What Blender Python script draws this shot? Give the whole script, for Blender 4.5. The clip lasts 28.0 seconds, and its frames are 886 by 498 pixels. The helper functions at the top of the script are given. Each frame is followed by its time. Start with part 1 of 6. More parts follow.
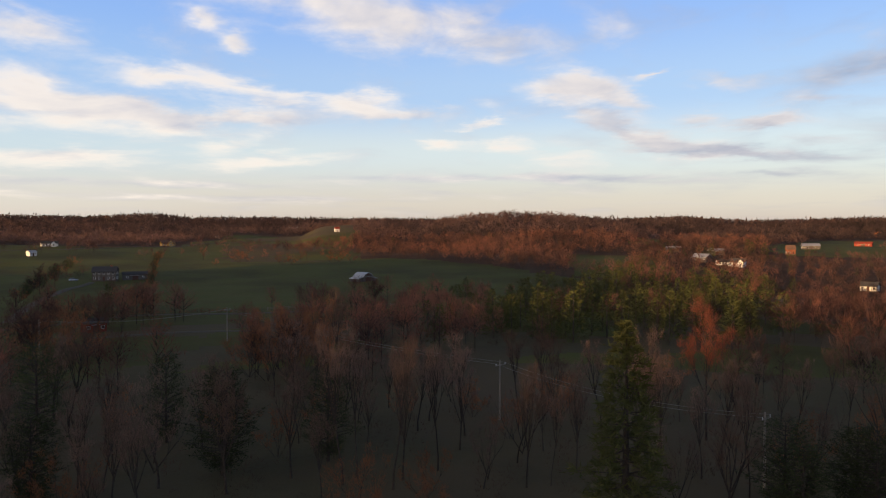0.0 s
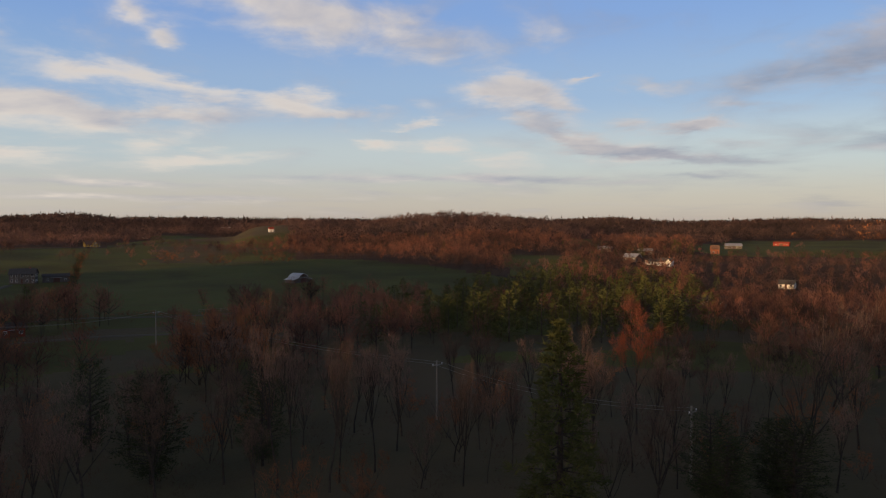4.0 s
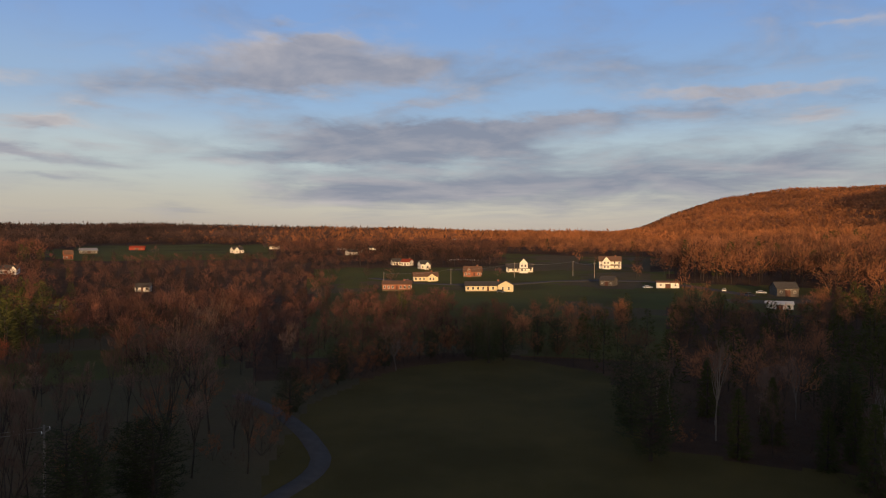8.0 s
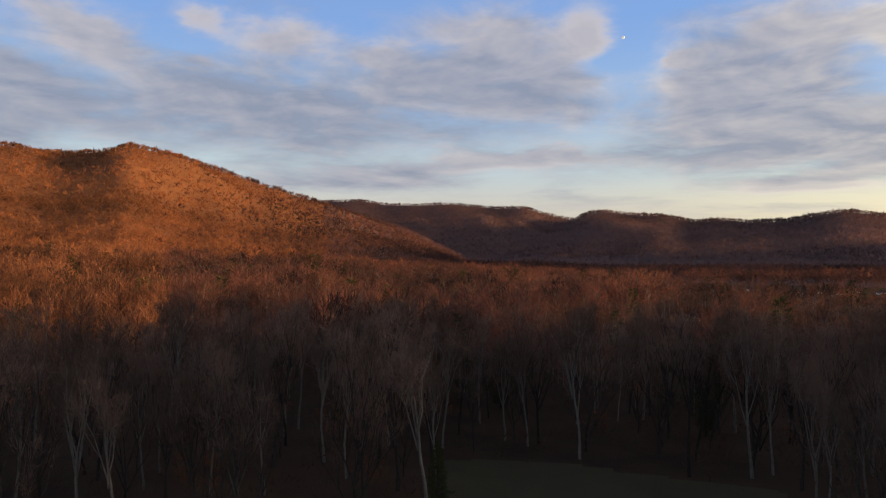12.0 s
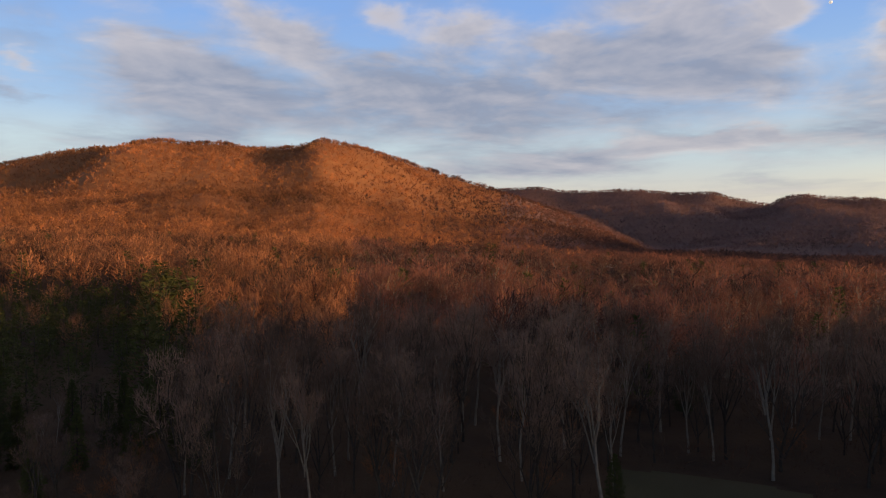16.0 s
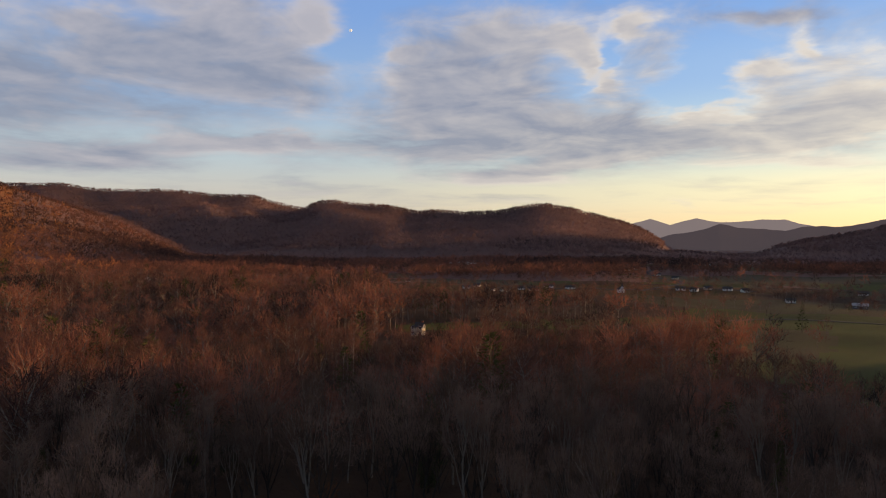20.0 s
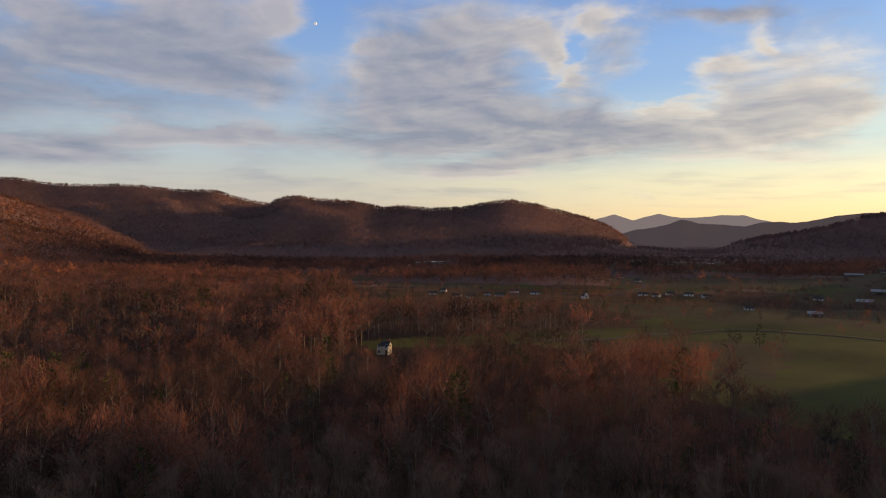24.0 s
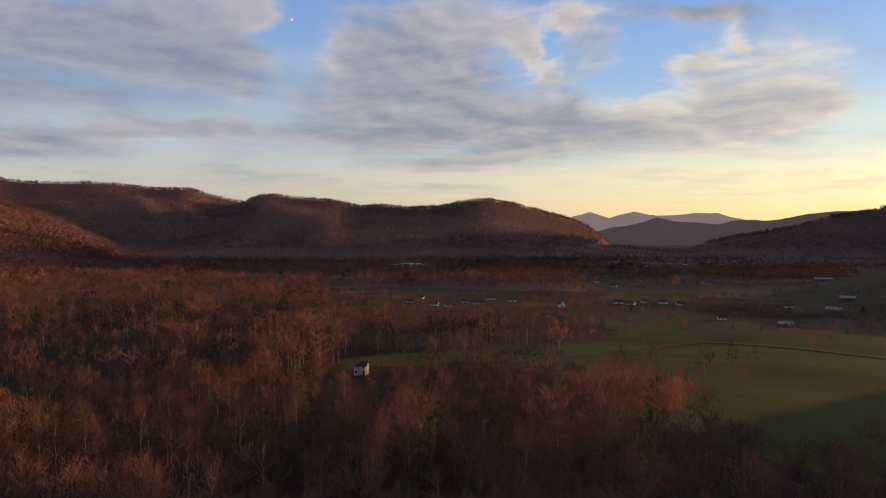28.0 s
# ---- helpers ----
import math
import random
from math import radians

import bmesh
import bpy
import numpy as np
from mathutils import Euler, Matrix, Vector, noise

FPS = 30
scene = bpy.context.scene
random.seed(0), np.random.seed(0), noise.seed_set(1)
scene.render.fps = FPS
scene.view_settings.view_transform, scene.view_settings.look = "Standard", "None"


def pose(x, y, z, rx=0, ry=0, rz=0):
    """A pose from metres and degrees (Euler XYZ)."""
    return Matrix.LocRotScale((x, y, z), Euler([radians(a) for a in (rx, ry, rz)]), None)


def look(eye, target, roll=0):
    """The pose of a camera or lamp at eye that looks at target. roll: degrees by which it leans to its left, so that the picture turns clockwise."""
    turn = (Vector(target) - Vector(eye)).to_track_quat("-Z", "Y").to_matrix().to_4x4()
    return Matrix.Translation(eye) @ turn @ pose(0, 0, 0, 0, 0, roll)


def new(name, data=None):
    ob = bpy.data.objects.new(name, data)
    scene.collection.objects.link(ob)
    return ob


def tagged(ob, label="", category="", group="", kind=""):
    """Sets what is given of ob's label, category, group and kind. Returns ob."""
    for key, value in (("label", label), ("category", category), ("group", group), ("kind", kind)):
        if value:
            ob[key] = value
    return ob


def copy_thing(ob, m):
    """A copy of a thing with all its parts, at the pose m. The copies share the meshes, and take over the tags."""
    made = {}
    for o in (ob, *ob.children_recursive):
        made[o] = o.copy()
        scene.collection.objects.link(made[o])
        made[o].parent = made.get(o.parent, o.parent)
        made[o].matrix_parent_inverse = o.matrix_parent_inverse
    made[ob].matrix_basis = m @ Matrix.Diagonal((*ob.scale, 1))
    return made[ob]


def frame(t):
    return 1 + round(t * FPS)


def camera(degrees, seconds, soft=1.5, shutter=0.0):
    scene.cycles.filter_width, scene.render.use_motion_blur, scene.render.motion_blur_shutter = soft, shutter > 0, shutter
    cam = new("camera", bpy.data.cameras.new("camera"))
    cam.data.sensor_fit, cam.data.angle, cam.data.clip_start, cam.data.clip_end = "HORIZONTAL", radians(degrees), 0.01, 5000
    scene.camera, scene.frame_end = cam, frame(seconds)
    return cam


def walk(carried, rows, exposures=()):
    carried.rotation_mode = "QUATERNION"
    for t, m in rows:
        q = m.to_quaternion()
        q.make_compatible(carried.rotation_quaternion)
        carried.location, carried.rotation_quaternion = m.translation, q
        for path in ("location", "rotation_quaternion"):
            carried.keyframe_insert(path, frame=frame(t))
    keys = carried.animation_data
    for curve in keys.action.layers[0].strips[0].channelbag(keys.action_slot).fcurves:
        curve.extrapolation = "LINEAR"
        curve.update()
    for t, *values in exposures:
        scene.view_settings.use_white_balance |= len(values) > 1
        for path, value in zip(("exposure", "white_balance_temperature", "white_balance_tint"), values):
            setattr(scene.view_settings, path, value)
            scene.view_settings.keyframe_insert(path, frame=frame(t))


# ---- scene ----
# ---- camera: a hovering drone that turns about and then climbs ----
LENS = 64.8
cam = camera(LENS, 28.0, soft=1.1)
# seconds, yaw, pitch, roll, height
PATH = [
    (0, 0.00, -1.24, -0.13, 28.0), (0.5, 1.43, -1.22, -0.15, 28.0), (1, 3.21, -1.22, -0.17, 28.0), (1.5, 5.05, -1.22, -0.20, 28.0),
    (2, 6.01, -1.23, -0.23, 28.0), (2.5, 5.09, -1.23, -0.24, 28.0), (4.5, -9.85, -1.18, 0.00, 28.0), (5, -14.45, -1.16, 0.06, 28.0),
    (5.5, -19.32, -1.14, 0.11, 28.0), (6, -25.64, -1.11, 0.16, 28.0), (6.5, -33.01, -1.05, 0.22, 28.0), (7, -40.32, -0.99, 0.26, 28.0),
    (7.5, -47.46, -0.92, 0.28, 28.0), (8, -55.16, -0.86, 0.31, 28.0), (8.5, -64.69, -0.80, 0.33, 28.0), (9, -75.81, -0.74, 0.33, 28.0),
    (9.5, -87.23, -0.67, 0.33, 28.0), (10, -98.30, -0.60, 0.35, 28.0), (10.5, -109.15, -0.55, 0.56, 28.0), (11, -122.50, -0.48, 0.58, 28.0),
    (11.5, -136.70, -0.31, 0.76, 28.0), (12, -140.66, -0.39, 0.80, 28.0), (12.5, -136.06, -0.59, 0.70, 28.0), (13, -124.70, -0.82, 0.54, 28.0),
    (13.5, -121.19, -0.96, 0.42, 28.0), (14.5, -120.30, -1.20, 0.30, 28.4), (15.5, -121.87, -1.40, 0.21, 29.3), (16, -125.76, -1.42, 0.30, 30.1),
    (16.5, -131.70, -1.35, 0.55, 31.1), (17, -139.38, -1.33, 0.57, 32.4), (17.5, -147.11, -1.28, 0.66, 33.8), (18, -153.93, -1.24, 0.68, 35.3),
    (18.5, -159.49, -1.24, 0.66, 36.9), (19, -161.08, -1.30, 0.61, 38.5), (19.5, -161.76, -1.38, 0.52, 40.0), (20, -162.19, -1.46, 0.41, 41.5),
    (20.5, -162.59, -1.55, 0.29, 43.0), (21, -162.84, -1.63, 0.19, 44.5), (21.5, -163.11, -1.70, 0.11, 45.9), (23.5, -164.06, -1.95, -0.30, 51.6),
    (24, -164.23, -1.99, -0.33, 53.0), (24.5, -164.43, -2.02, -0.37, 54.4), (25, -164.59, -2.06, -0.44, 55.8), (25.5, -164.78, -2.10, -0.51, 57.3),
    (26, -164.93, -2.15, -0.58, 58.7), (26.5, -165.13, -2.21, -0.65, 60.1), (27, -165.33, -2.27, -0.72, 61.5), (27.5, -165.47, -2.30, -0.77, 62.9),
    (28, -165.63, -2.33, -0.80, 64.2),
]
EXPOSURE = [(0.0, 0.47), (1.0, 0.31), (2.5, 0.14), (4.5, -0.02), (6.0, -0.1), (9.0, -0.04), (11.0, 0.14), (15.5, 0.28), (18.0, 0.28), (20.5, 0.1), (28.0, 0.05)]
walk(cam, [(t, pose(0, 0, z, 0, 0, yaw) @ pose(0, 0, 0, 90 + pitch, 0, roll)) for t, yaw, pitch, roll, z in PATH], EXPOSURE)

# ---- sky, clouds, sun ----
SUN_AZ, SUN_EL = 129.0, 5.2          # degrees left of the first view, degrees up


def bearing(az, dist, z=0.0):
    """A place by its bearing (degrees to the left of north, which is +y) and distance."""
    a = radians(az)
    return Vector((-math.sin(a) * dist, math.cos(a) * dist, z))


world = bpy.data.worlds.new("sky")
scene.world = world
world.use_nodes = True
world.cycles.sampling_method, world.cycles.sample_map_resolution = "MANUAL", 256
WT = world.node_tree
WT.nodes.clear()


def wnode(kind, **kw):
    n = WT.nodes.new(kind)
    for k, v in kw.items():
        n.inputs[k].default_value = v
    return n


def wmath(op, a, b=None, c=None, clamp=False):
    n = WT.nodes.new("ShaderNodeMath")
    n.operation, n.use_clamp = op, clamp
    for i, v in enumerate((a, b, c)):
        if v is None:
            continue
        if isinstance(v, (int, float)):
            n.inputs[i].default_value = v
        else:
            WT.links.new(v, n.inputs[i])
    return n.outputs[0]


def wramp(x, lo, hi):
    n = WT.nodes.new("ShaderNodeMapRange")
    n.interpolation_type = "SMOOTHSTEP"
    WT.links.new(x, n.inputs["Value"])
    n.inputs["From Min"].default_value, n.inputs["From Max"].default_value = lo, hi
    return n.outputs["Result"]


def wmix(f, a, b):
    n = WT.nodes.new("ShaderNodeMix")
    n.data_type = "RGBA"
    for s, v in ((n.inputs["Factor"], f), (n.inputs["A"], a), (n.inputs["B"], b)):
        if isinstance(v, (int, float)):
            s.default_value = v
        elif isinstance(v, tuple):
            s.default_value = (*v, 1)
        else:
            WT.links.new(v, s)
    return n.outputs["Result"]


coord = WT.nodes.new("ShaderNodeTexCoord").outputs["Generated"]
sep = WT.nodes.new("ShaderNodeSeparateXYZ")
WT.links.new(coord, sep.inputs[0])
dx, dy, dz = sep.outputs
up = wmath("MAXIMUM", dz, 0.0)
el = wmath("MULTIPLY", wmath("ARCSINE", dz), 57.29578)
# bearing, with its seam far from the view
c60, s60 = math.cos(radians(60)), math.sin(radians(60))
# the view towards bearing -60 is the zero of this angle
rx_, ry_ = wmath("ADD", wmath("MULTIPLY", dx, s60), wmath("MULTIPLY", dy, c60)), wmath("SUBTRACT", wmath("MULTIPLY", dy, s60), wmath("MULTIPLY", dx, c60))
az = wmath("SUBTRACT", wmath("MULTIPLY", wmath("ARCTAN2", ry_, rx_), 57.29578), 60.0)

nishita = WT.nodes.new("ShaderNodeTexSky")
nishita.sky_type, nishita.sun_disc = "NISHITA", False
nishita.sun_elevation, nishita.sun_rotation = radians(SUN_EL), radians(-SUN_AZ)
nishita.air_density, nishita.dust_density, nishita.ozone_density = 1.0, 1.2, 2.0
SKY = 0.05
sky_scaled = WT.nodes.new("ShaderNodeVectorMath")
sky_scaled.operation = "SCALE"
WT.links.new(nishita.outputs[0], sky_scaled.inputs[0])
sky_scaled.inputs["Scale"].default_value = SKY
sunward = WT.nodes.new("ShaderNodeVectorMath")
sunward.operation = "DOT_PRODUCT"
WT.links.new(coord, sunward.inputs[0])
sunward.inputs[1].default_value = bearing(SUN_AZ, 1)
glow = wramp(sunward.outputs["Value"], 0.05, 1.02)


def wgradient(stops):
    """Sky colour by elevation: (degrees, colour)."""
    n = WT.nodes.new("ShaderNodeValToRGB")
    WT.links.new(wmath("DIVIDE", el, 60.0, clamp=True), n.inputs[0])
    cr = n.color_ramp
    cr.interpolation = "EASE"
    while len(cr.elements) < len(stops):
        cr.elements.new(0.5)
    for e_, (deg, c) in zip(cr.elements, stops):
        e_.position, e_.color = deg / 60.0, (*c, 1)
    return n.outputs["Color"]


# haze-pale at the horizon, clear blue above, warmer towards the sun
away = wgradient([(0, (.46, .395, .36)), (2.5, (.475, .44, .41)), (6.5, (.39, .45, .50)), (11, (.23, .345, .55)), (18, (.165, .285, .57)), (30, (.080, .093, .135)), (60, (.041, .045, .06))])
near_sun = wgradient([(0, (1.0, .74, .36)), (3, (.84, .74, .46)), (6.5, (.50, .60, .58)), (12, (.24, .38, .64)), (18, (.13, .28, .62)), (30, (.080, .093, .135)), (60, (.041, .045, .06))])
clear = WT.nodes.new("ShaderNodeVectorMath")
clear.operation = "ADD"
# a grey haze lies low in the north
hazy = wgradient([(0, (.37, .315, .30)), (2.5, (.43, .385, .36)), (6.5, (.43, .46, .48)), (11, (.265, .36, .53)), (18, (.18, .29, .56)), (30, (.080, .093, .135)), (60, (.041, .045, .06))])
haze_side = WT.nodes.new("ShaderNodeVectorMath")
haze_side.operation = "DOT_PRODUCT"
WT.links.new(coord, haze_side.inputs[0])
haze_side.inputs[1].default_value = bearing(-12, 1)
WT.links.new(wmix(wramp(haze_side.outputs["Value"], 0.72, 1.0), wmix(glow, away, near_sun), hazy), clear.inputs[0])
WT.links.new(sky_scaled.outputs[0], clear.inputs[1])

# the bright sky round the low sun
aureole = WT.nodes.new("ShaderNodeVectorMath")
aureole.operation = "SCALE"
aureole.inputs[0].default_value = (2.4, 1.5, 0.72)
WT.links.new(wramp(sunward.outputs["Value"], 0.83, 1.0), aureole.inputs["Scale"])
# cloud sheets lie flat: their plane runs to the horizon
flat = wmath("ADD", up, 0.13)
comb = WT.nodes.new("ShaderNodeCombineXYZ")
WT.links.new(wmath("DIVIDE", dx, flat), comb.inputs[0])
WT.links.new(wmath("DIVIDE", dy, flat), comb.inputs[1])
plane = comb.outputs[0]


def cloud_noise(scale, detail, rough, offset, distort=0.0):
    m = WT.nodes.new("ShaderNodeMapping")
    WT.links.new(plane, m.inputs["Vector"])
    m.inputs["Location"].default_value = offset
    n = wnode("ShaderNodeTexNoise", Scale=scale, Detail=detail, Roughness=rough, Distortion=distort)
    WT.links.new(m.outputs[0], n.inputs["Vector"])
    return n.outputs["Fac"]


# cloud banks: bearing, elevation, half width, half height, amount, lean, how much sun they catch
CLOUDS_NORTH = [(7.5, 17.1, 7.6, 2.09, 0.36, 9, 0.55), (-5.4, 15.2, 4.9, 1.48, 0.24, 2, 0.3), (-13.2, 15.3, 1.8, 0.93, 0.16, 4, 0.4), (30.2, 14.3, 3.8, 1.11, 0.28, 5, 0.7), (18.8, 16.5, 1.5, 0.65, 0.28, 1, 0.9), (16.2, 15.1, 1.1, 0.51, 0.34, -4, 0.9), (21.3, 11.7, 5.2, 0.93, 0.3, 7, 0.9), (30.2, 9.5, 5.2, 1.67, 0.36, 5, 0.9), (21.7, 8.9, 5.6, 0.84, 0.3, 3, 0.75), (13.8, 9.0, 5.4, 0.56, 0.28, -2, 0.3), (6.6, 10.6, 2.9, 0.70, 0.32, 2, 0.9), (12.9, 10.9, 3.2, 0.56, 0.26, 6, 0.9), (3.9, 9.8, 5.6, 0.46, 0.24, -0, 0.4), (-3.1, 8.8, 1.4, 0.28, 0.24, -2, 0.9)]
CLOUDS_NORTH_LOW = [(0.2, 7.2, 1.9, 0.32, 0.26, 3, 0.95), (-5.4, 7.0, 1.9, 0.56, 0.3, -5, 0.95), (-9.9, 5.8, 3.0, 0.84, 0.2, 1, 0.9), (28.9, 5.6, 4.9, 0.65, 0.28, -3, 0.95), (15.1, 5.6, 4.9, 0.51, 0.26, -7, 0.95), (17.6, 6.7, 1.9, 0.56, 0.18, -13, 0.9), (22.1, 3.8, 13.7, 0.32, 0.24, 0, 0.3), (3.0, 4.5, 10.2, 0.28, 0.22, 0, 0.25), (19.3, 2.8, 12.3, 0.28, 0.2, 0, 0.3), (-10.3, 11.8, 2.7, 0.93, 0.38, -0, 0.95), (-14.3, 10.4, 2.2, 0.93, 0.34, 29, 0.9), (-13.9, 8.5, 3.2, 0.60, 0.28, 26, 0.35), (-18.4, 7.0, 2.9, 0.65, 0.34, 11, 0.85), (-24.2, 5.9, 5.9, 0.37, 0.3, 6, 0.15)]
CLOUDS_NORTH_EAST = [(-17.3, 12.2, 1.5, 0.28, 0.3, -13, 1), (-22.2, 11.6, 3.0, 0.42, 0.16, 5, 0.7), (-20.2, 8.9, 1.8, 0.60, 0.2, 4, 0.7), (-24.9, 8.2, 2.8, 0.42, 0.2, 4, 0.7), (-27.6, 6.9, 1.6, 0.32, 0.18, 4, 0.8), (-29.3, 9.4, 3.2, 0.37, 0.16, 2, 0.6)]
CLOUDS_BANK = [(-37.7, 12.4, 8.4, 1.39, 0.42, -4, 0.35), (-43.3, 14.9, 6.6, 1.02, 0.36, -6, 0.75), (-48.2, 13.5, 4.3, 0.65, 0.26, -6, 0.6), (-42.4, 17.0, 2.0, 0.32, 0.2, -1, 0.7), (-53.1, 8.2, 9.9, 0.84, 0.32, -1, 0.1), (-52.8, 10.5, 5.4, 0.56, 0.24, -10, 0.4), (-46.2, 6.6, 11.3, 0.56, 0.24, -1, 0.25), (-50.2, 3.9, 6.7, 0.84, 0.28, 2, 0.25), (-25.9, 4.5, 3.2, 0.28, 0.24, 2, 0.15), (-25.4, 8.1, 2.5, 0.46, 0.2, 0, 0.7), (-20.4, 8.5, 1.5, 0.60, 0.18, -1, 0.7), (-12.7, 4.4, 9.0, 0.28, 0.2, 2, 0.25)]
CLOUDS_EAST = [(-48.3, 13.7, 6.6, 1.02, 0.26, -4, 0.5), (-45.5, 15.5, 3.2, 0.65, 0.26, -2, 0.6), (-52.4, 7.7, 13.6, 1.58, 0.3, -1, 0.15), (-69.6, 9.5, 12.0, 0.74, 0.22, -1, 0.15), (-78.8, 10.9, 7.9, 0.42, 0.32, 2, 0.9), (-91.3, 10.8, 2.1, 0.65, 0.28, 8, 0.85), (-90.9, 9.8, 5.4, 0.32, 0.24, 2, 0.15), (-83.8, 8.8, 2.8, 0.37, 0.2, 1, 0.85), (-87.9, 7.4, 2.9, 0.28, 0.2, 1, 0.1), (-63.7, 9.4, 3.6, 0.37, 0.2, -2, 0.8), (-71.9, 4.6, 19.4, 2.09, 0.32, -1, 0.1), (-52.4, 3.8, 11.1, 0.93, 0.18, -2, 0.5), (-67.3, 13.2, 19.3, 1.67, 0.14, -1, 0.1)]
CLOUDS_EAST_HIGH = [(-88.2, 18.1, 11.8, 0.74, 0.28, 6, 0.8), (-85.2, 14.7, 2.0, 0.32, 0.18, 5, 0.8), (-93.9, 11.9, 1.2, 0.42, 0.24, 15, 0.9), (-102.9, 13.8, 3.5, 1.02, 0.3, 7, 0.85), (-103.6, 11.6, 3.5, 1.30, 0.28, 17, 0.6), (-105.5, 7.6, 5.6, 2.78, 0.28, 4, 0.15)]
CLOUDS_MOUNTAIN = [(-112.1, 15.8, 4.4, 1.58, 0.36, 26, 0.8), (-121.0, 17.0, 2.0, 0.93, 0.32, 1, 0.9), (-127.7, 16.0, 3.4, 1.21, 0.4, 0, 0.9), (-134.3, 14.9, 2.0, 0.93, 0.34, 15, 0.85), (-120.2, 13.6, 1.4, 0.56, 0.2, 12, 0.7), (-125.9, 10.5, 15.5, 3.34, 0.38, 1, 0.15), (-109.5, 11.2, 7.0, 2.41, 0.24, 13, 0.25), (-143.7, 16.8, 5.5, 1.95, 0.34, 4, 0.65), (-151.4, 16.5, 2.9, 1.67, 0.4, -38, 0.95), (-145.6, 12.7, 9.6, 2.69, 0.38, 2, 0.3), (-143.4, 6.7, 6.0, 0.56, 0.24, -5, 0.9), (-151.0, 7.0, 1.5, 0.32, 0.22, 7, 0.9), (-132.8, 5.0, 9.7, 0.56, 0.2, -1, 0.35)]
CLOUDS_SOUTH = [(-162.3, 11.3, 7.7, 3.94, 0.38, 0, 0.3), (-158.7, 14.2, 1.1, 0.46, 0.28, -1, 0.9), (-166.9, 15.5, 4.4, 1.95, 0.36, 1, 0.55), (-172.6, 14.1, 2.6, 0.93, 0.36, 43, 0.95), (-174.7, 11.9, 1.6, 0.84, 0.32, 36, 0.9), (-176.4, 15.7, 2.3, 0.79, 0.36, -20, 0.95), (-178.5, 13.6, 2.8, 2.32, 0.24, 15, 0.3), (-186.8, 15.6, 4.1, 0.84, 0.34, 7, 0.15), (-190.0, 12.9, 1.4, 0.51, 0.3, 37, 0.95), (-167.3, 7.5, 12.5, 2.55, 0.36, 1, 0.25), (-135.4, 5.6, 6.5, 1.11, 0.28, -3, 0.3), (-146.3, 7.0, 3.1, 0.74, 0.22, -2, 0.85), (-151.0, 7.1, 1.4, 0.37, 0.22, 10, 0.9)]
CLOUDS_SUNWARD = [(-186.0, 12.0, 2.2, 0.79, 0.36, -7, 0.95), (-188.2, 9.2, 4.9, 2.60, 0.38, 5, 0.55), (-193.5, 8.9, 2.7, 2.78, 0.36, 5, 0.75), (-182.4, 8.9, 2.6, 0.65, 0.36, -6, 0.95), (-177.9, 7.3, 6.1, 1.48, 0.38, -1, 0.25), (-174.2, 5.8, 6.9, 0.42, 0.34, -10, 0.95), (-167.3, 4.2, 4.2, 0.42, 0.26, 2, 0.9), (-187.2, 6.6, 4.7, 0.84, 0.28, 3, 0.85), (-189.2, 5.0, 6.7, 0.37, 0.24, 3, 0.9), (-180.9, 2.2, 1.1, 0.23, 0.2, 13, 0.9), (-165.9, 2.8, 5.1, 0.23, 0.16, 1, 0.3)]
CLOUDS_GAPS = [(-154.6, 15.0, 2.7, 3.62, -0.34, -7, 0), (-174.4, 13.4, 0.7, 2.13, -0.3, 18, 0), (-181.3, 11.1, 2.3, 1.86, -0.36, -18, 0), (-184.0, 9.7, 1.7, 1.11, -0.2, 4, 0), (-152.3, 9.4, 2.7, 1.86, -0.12, -2, 0)]
# the outlines of the banks wander
az_w = wmath("MULTIPLY_ADD", wmath("SUBTRACT", cloud_noise(2.2, 4, 0.6, (1.3, 6.1, 0)), 0.5), 7.0, az)
el_w = wmath("MULTIPLY_ADD", wmath("SUBTRACT", cloud_noise(3.1, 4, 0.6, (7.3, 2.1, 0)), 0.5), wmath("MULTIPLY", wramp(el, 0.0, 14.0), 4.0), el)
cover, sunny = 0.0, 0.0
for a, e, w, h, k, lean, lit in CLOUDS_NORTH + CLOUDS_NORTH_LOW + CLOUDS_NORTH_EAST + CLOUDS_BANK + CLOUDS_EAST + CLOUDS_EAST_HIGH + CLOUDS_MOUNTAIN + CLOUDS_SOUTH + CLOUDS_SUNWARD + CLOUDS_GAPS:
    c_l, s_l = math.cos(radians(lean)), math.sin(radians(lean))
    u = wmath("MULTIPLY_ADD", az_w, c_l / w, wmath("MULTIPLY_ADD", el_w, s_l / w, -(a * c_l + e * s_l) / w))
    v = wmath("MULTIPLY_ADD", az_w, -s_l / h, wmath("MULTIPLY_ADD", el_w, c_l / h, (a * s_l - e * c_l) / h))
    bell = wmath("POWER", 0.42, wmath("MULTIPLY_ADD", u, u, wmath("MULTIPLY", v, v)))
    cover = wmath("MULTIPLY_ADD", bell, k, cover)
    if lit > 0:
        sunny = wmath("MULTIPLY_ADD", bell, k * lit, sunny)
sunny = wmath("DIVIDE", sunny, wmath("MAXIMUM", cover, 0.06), clamp=True)
body = cloud_noise(1.5, 5, 0.5, (3.1, 1.7, 0), 0.2)
streak = cloud_noise(0.7, 4, 0.55, (8.3, 2.2, 0), 0.8)


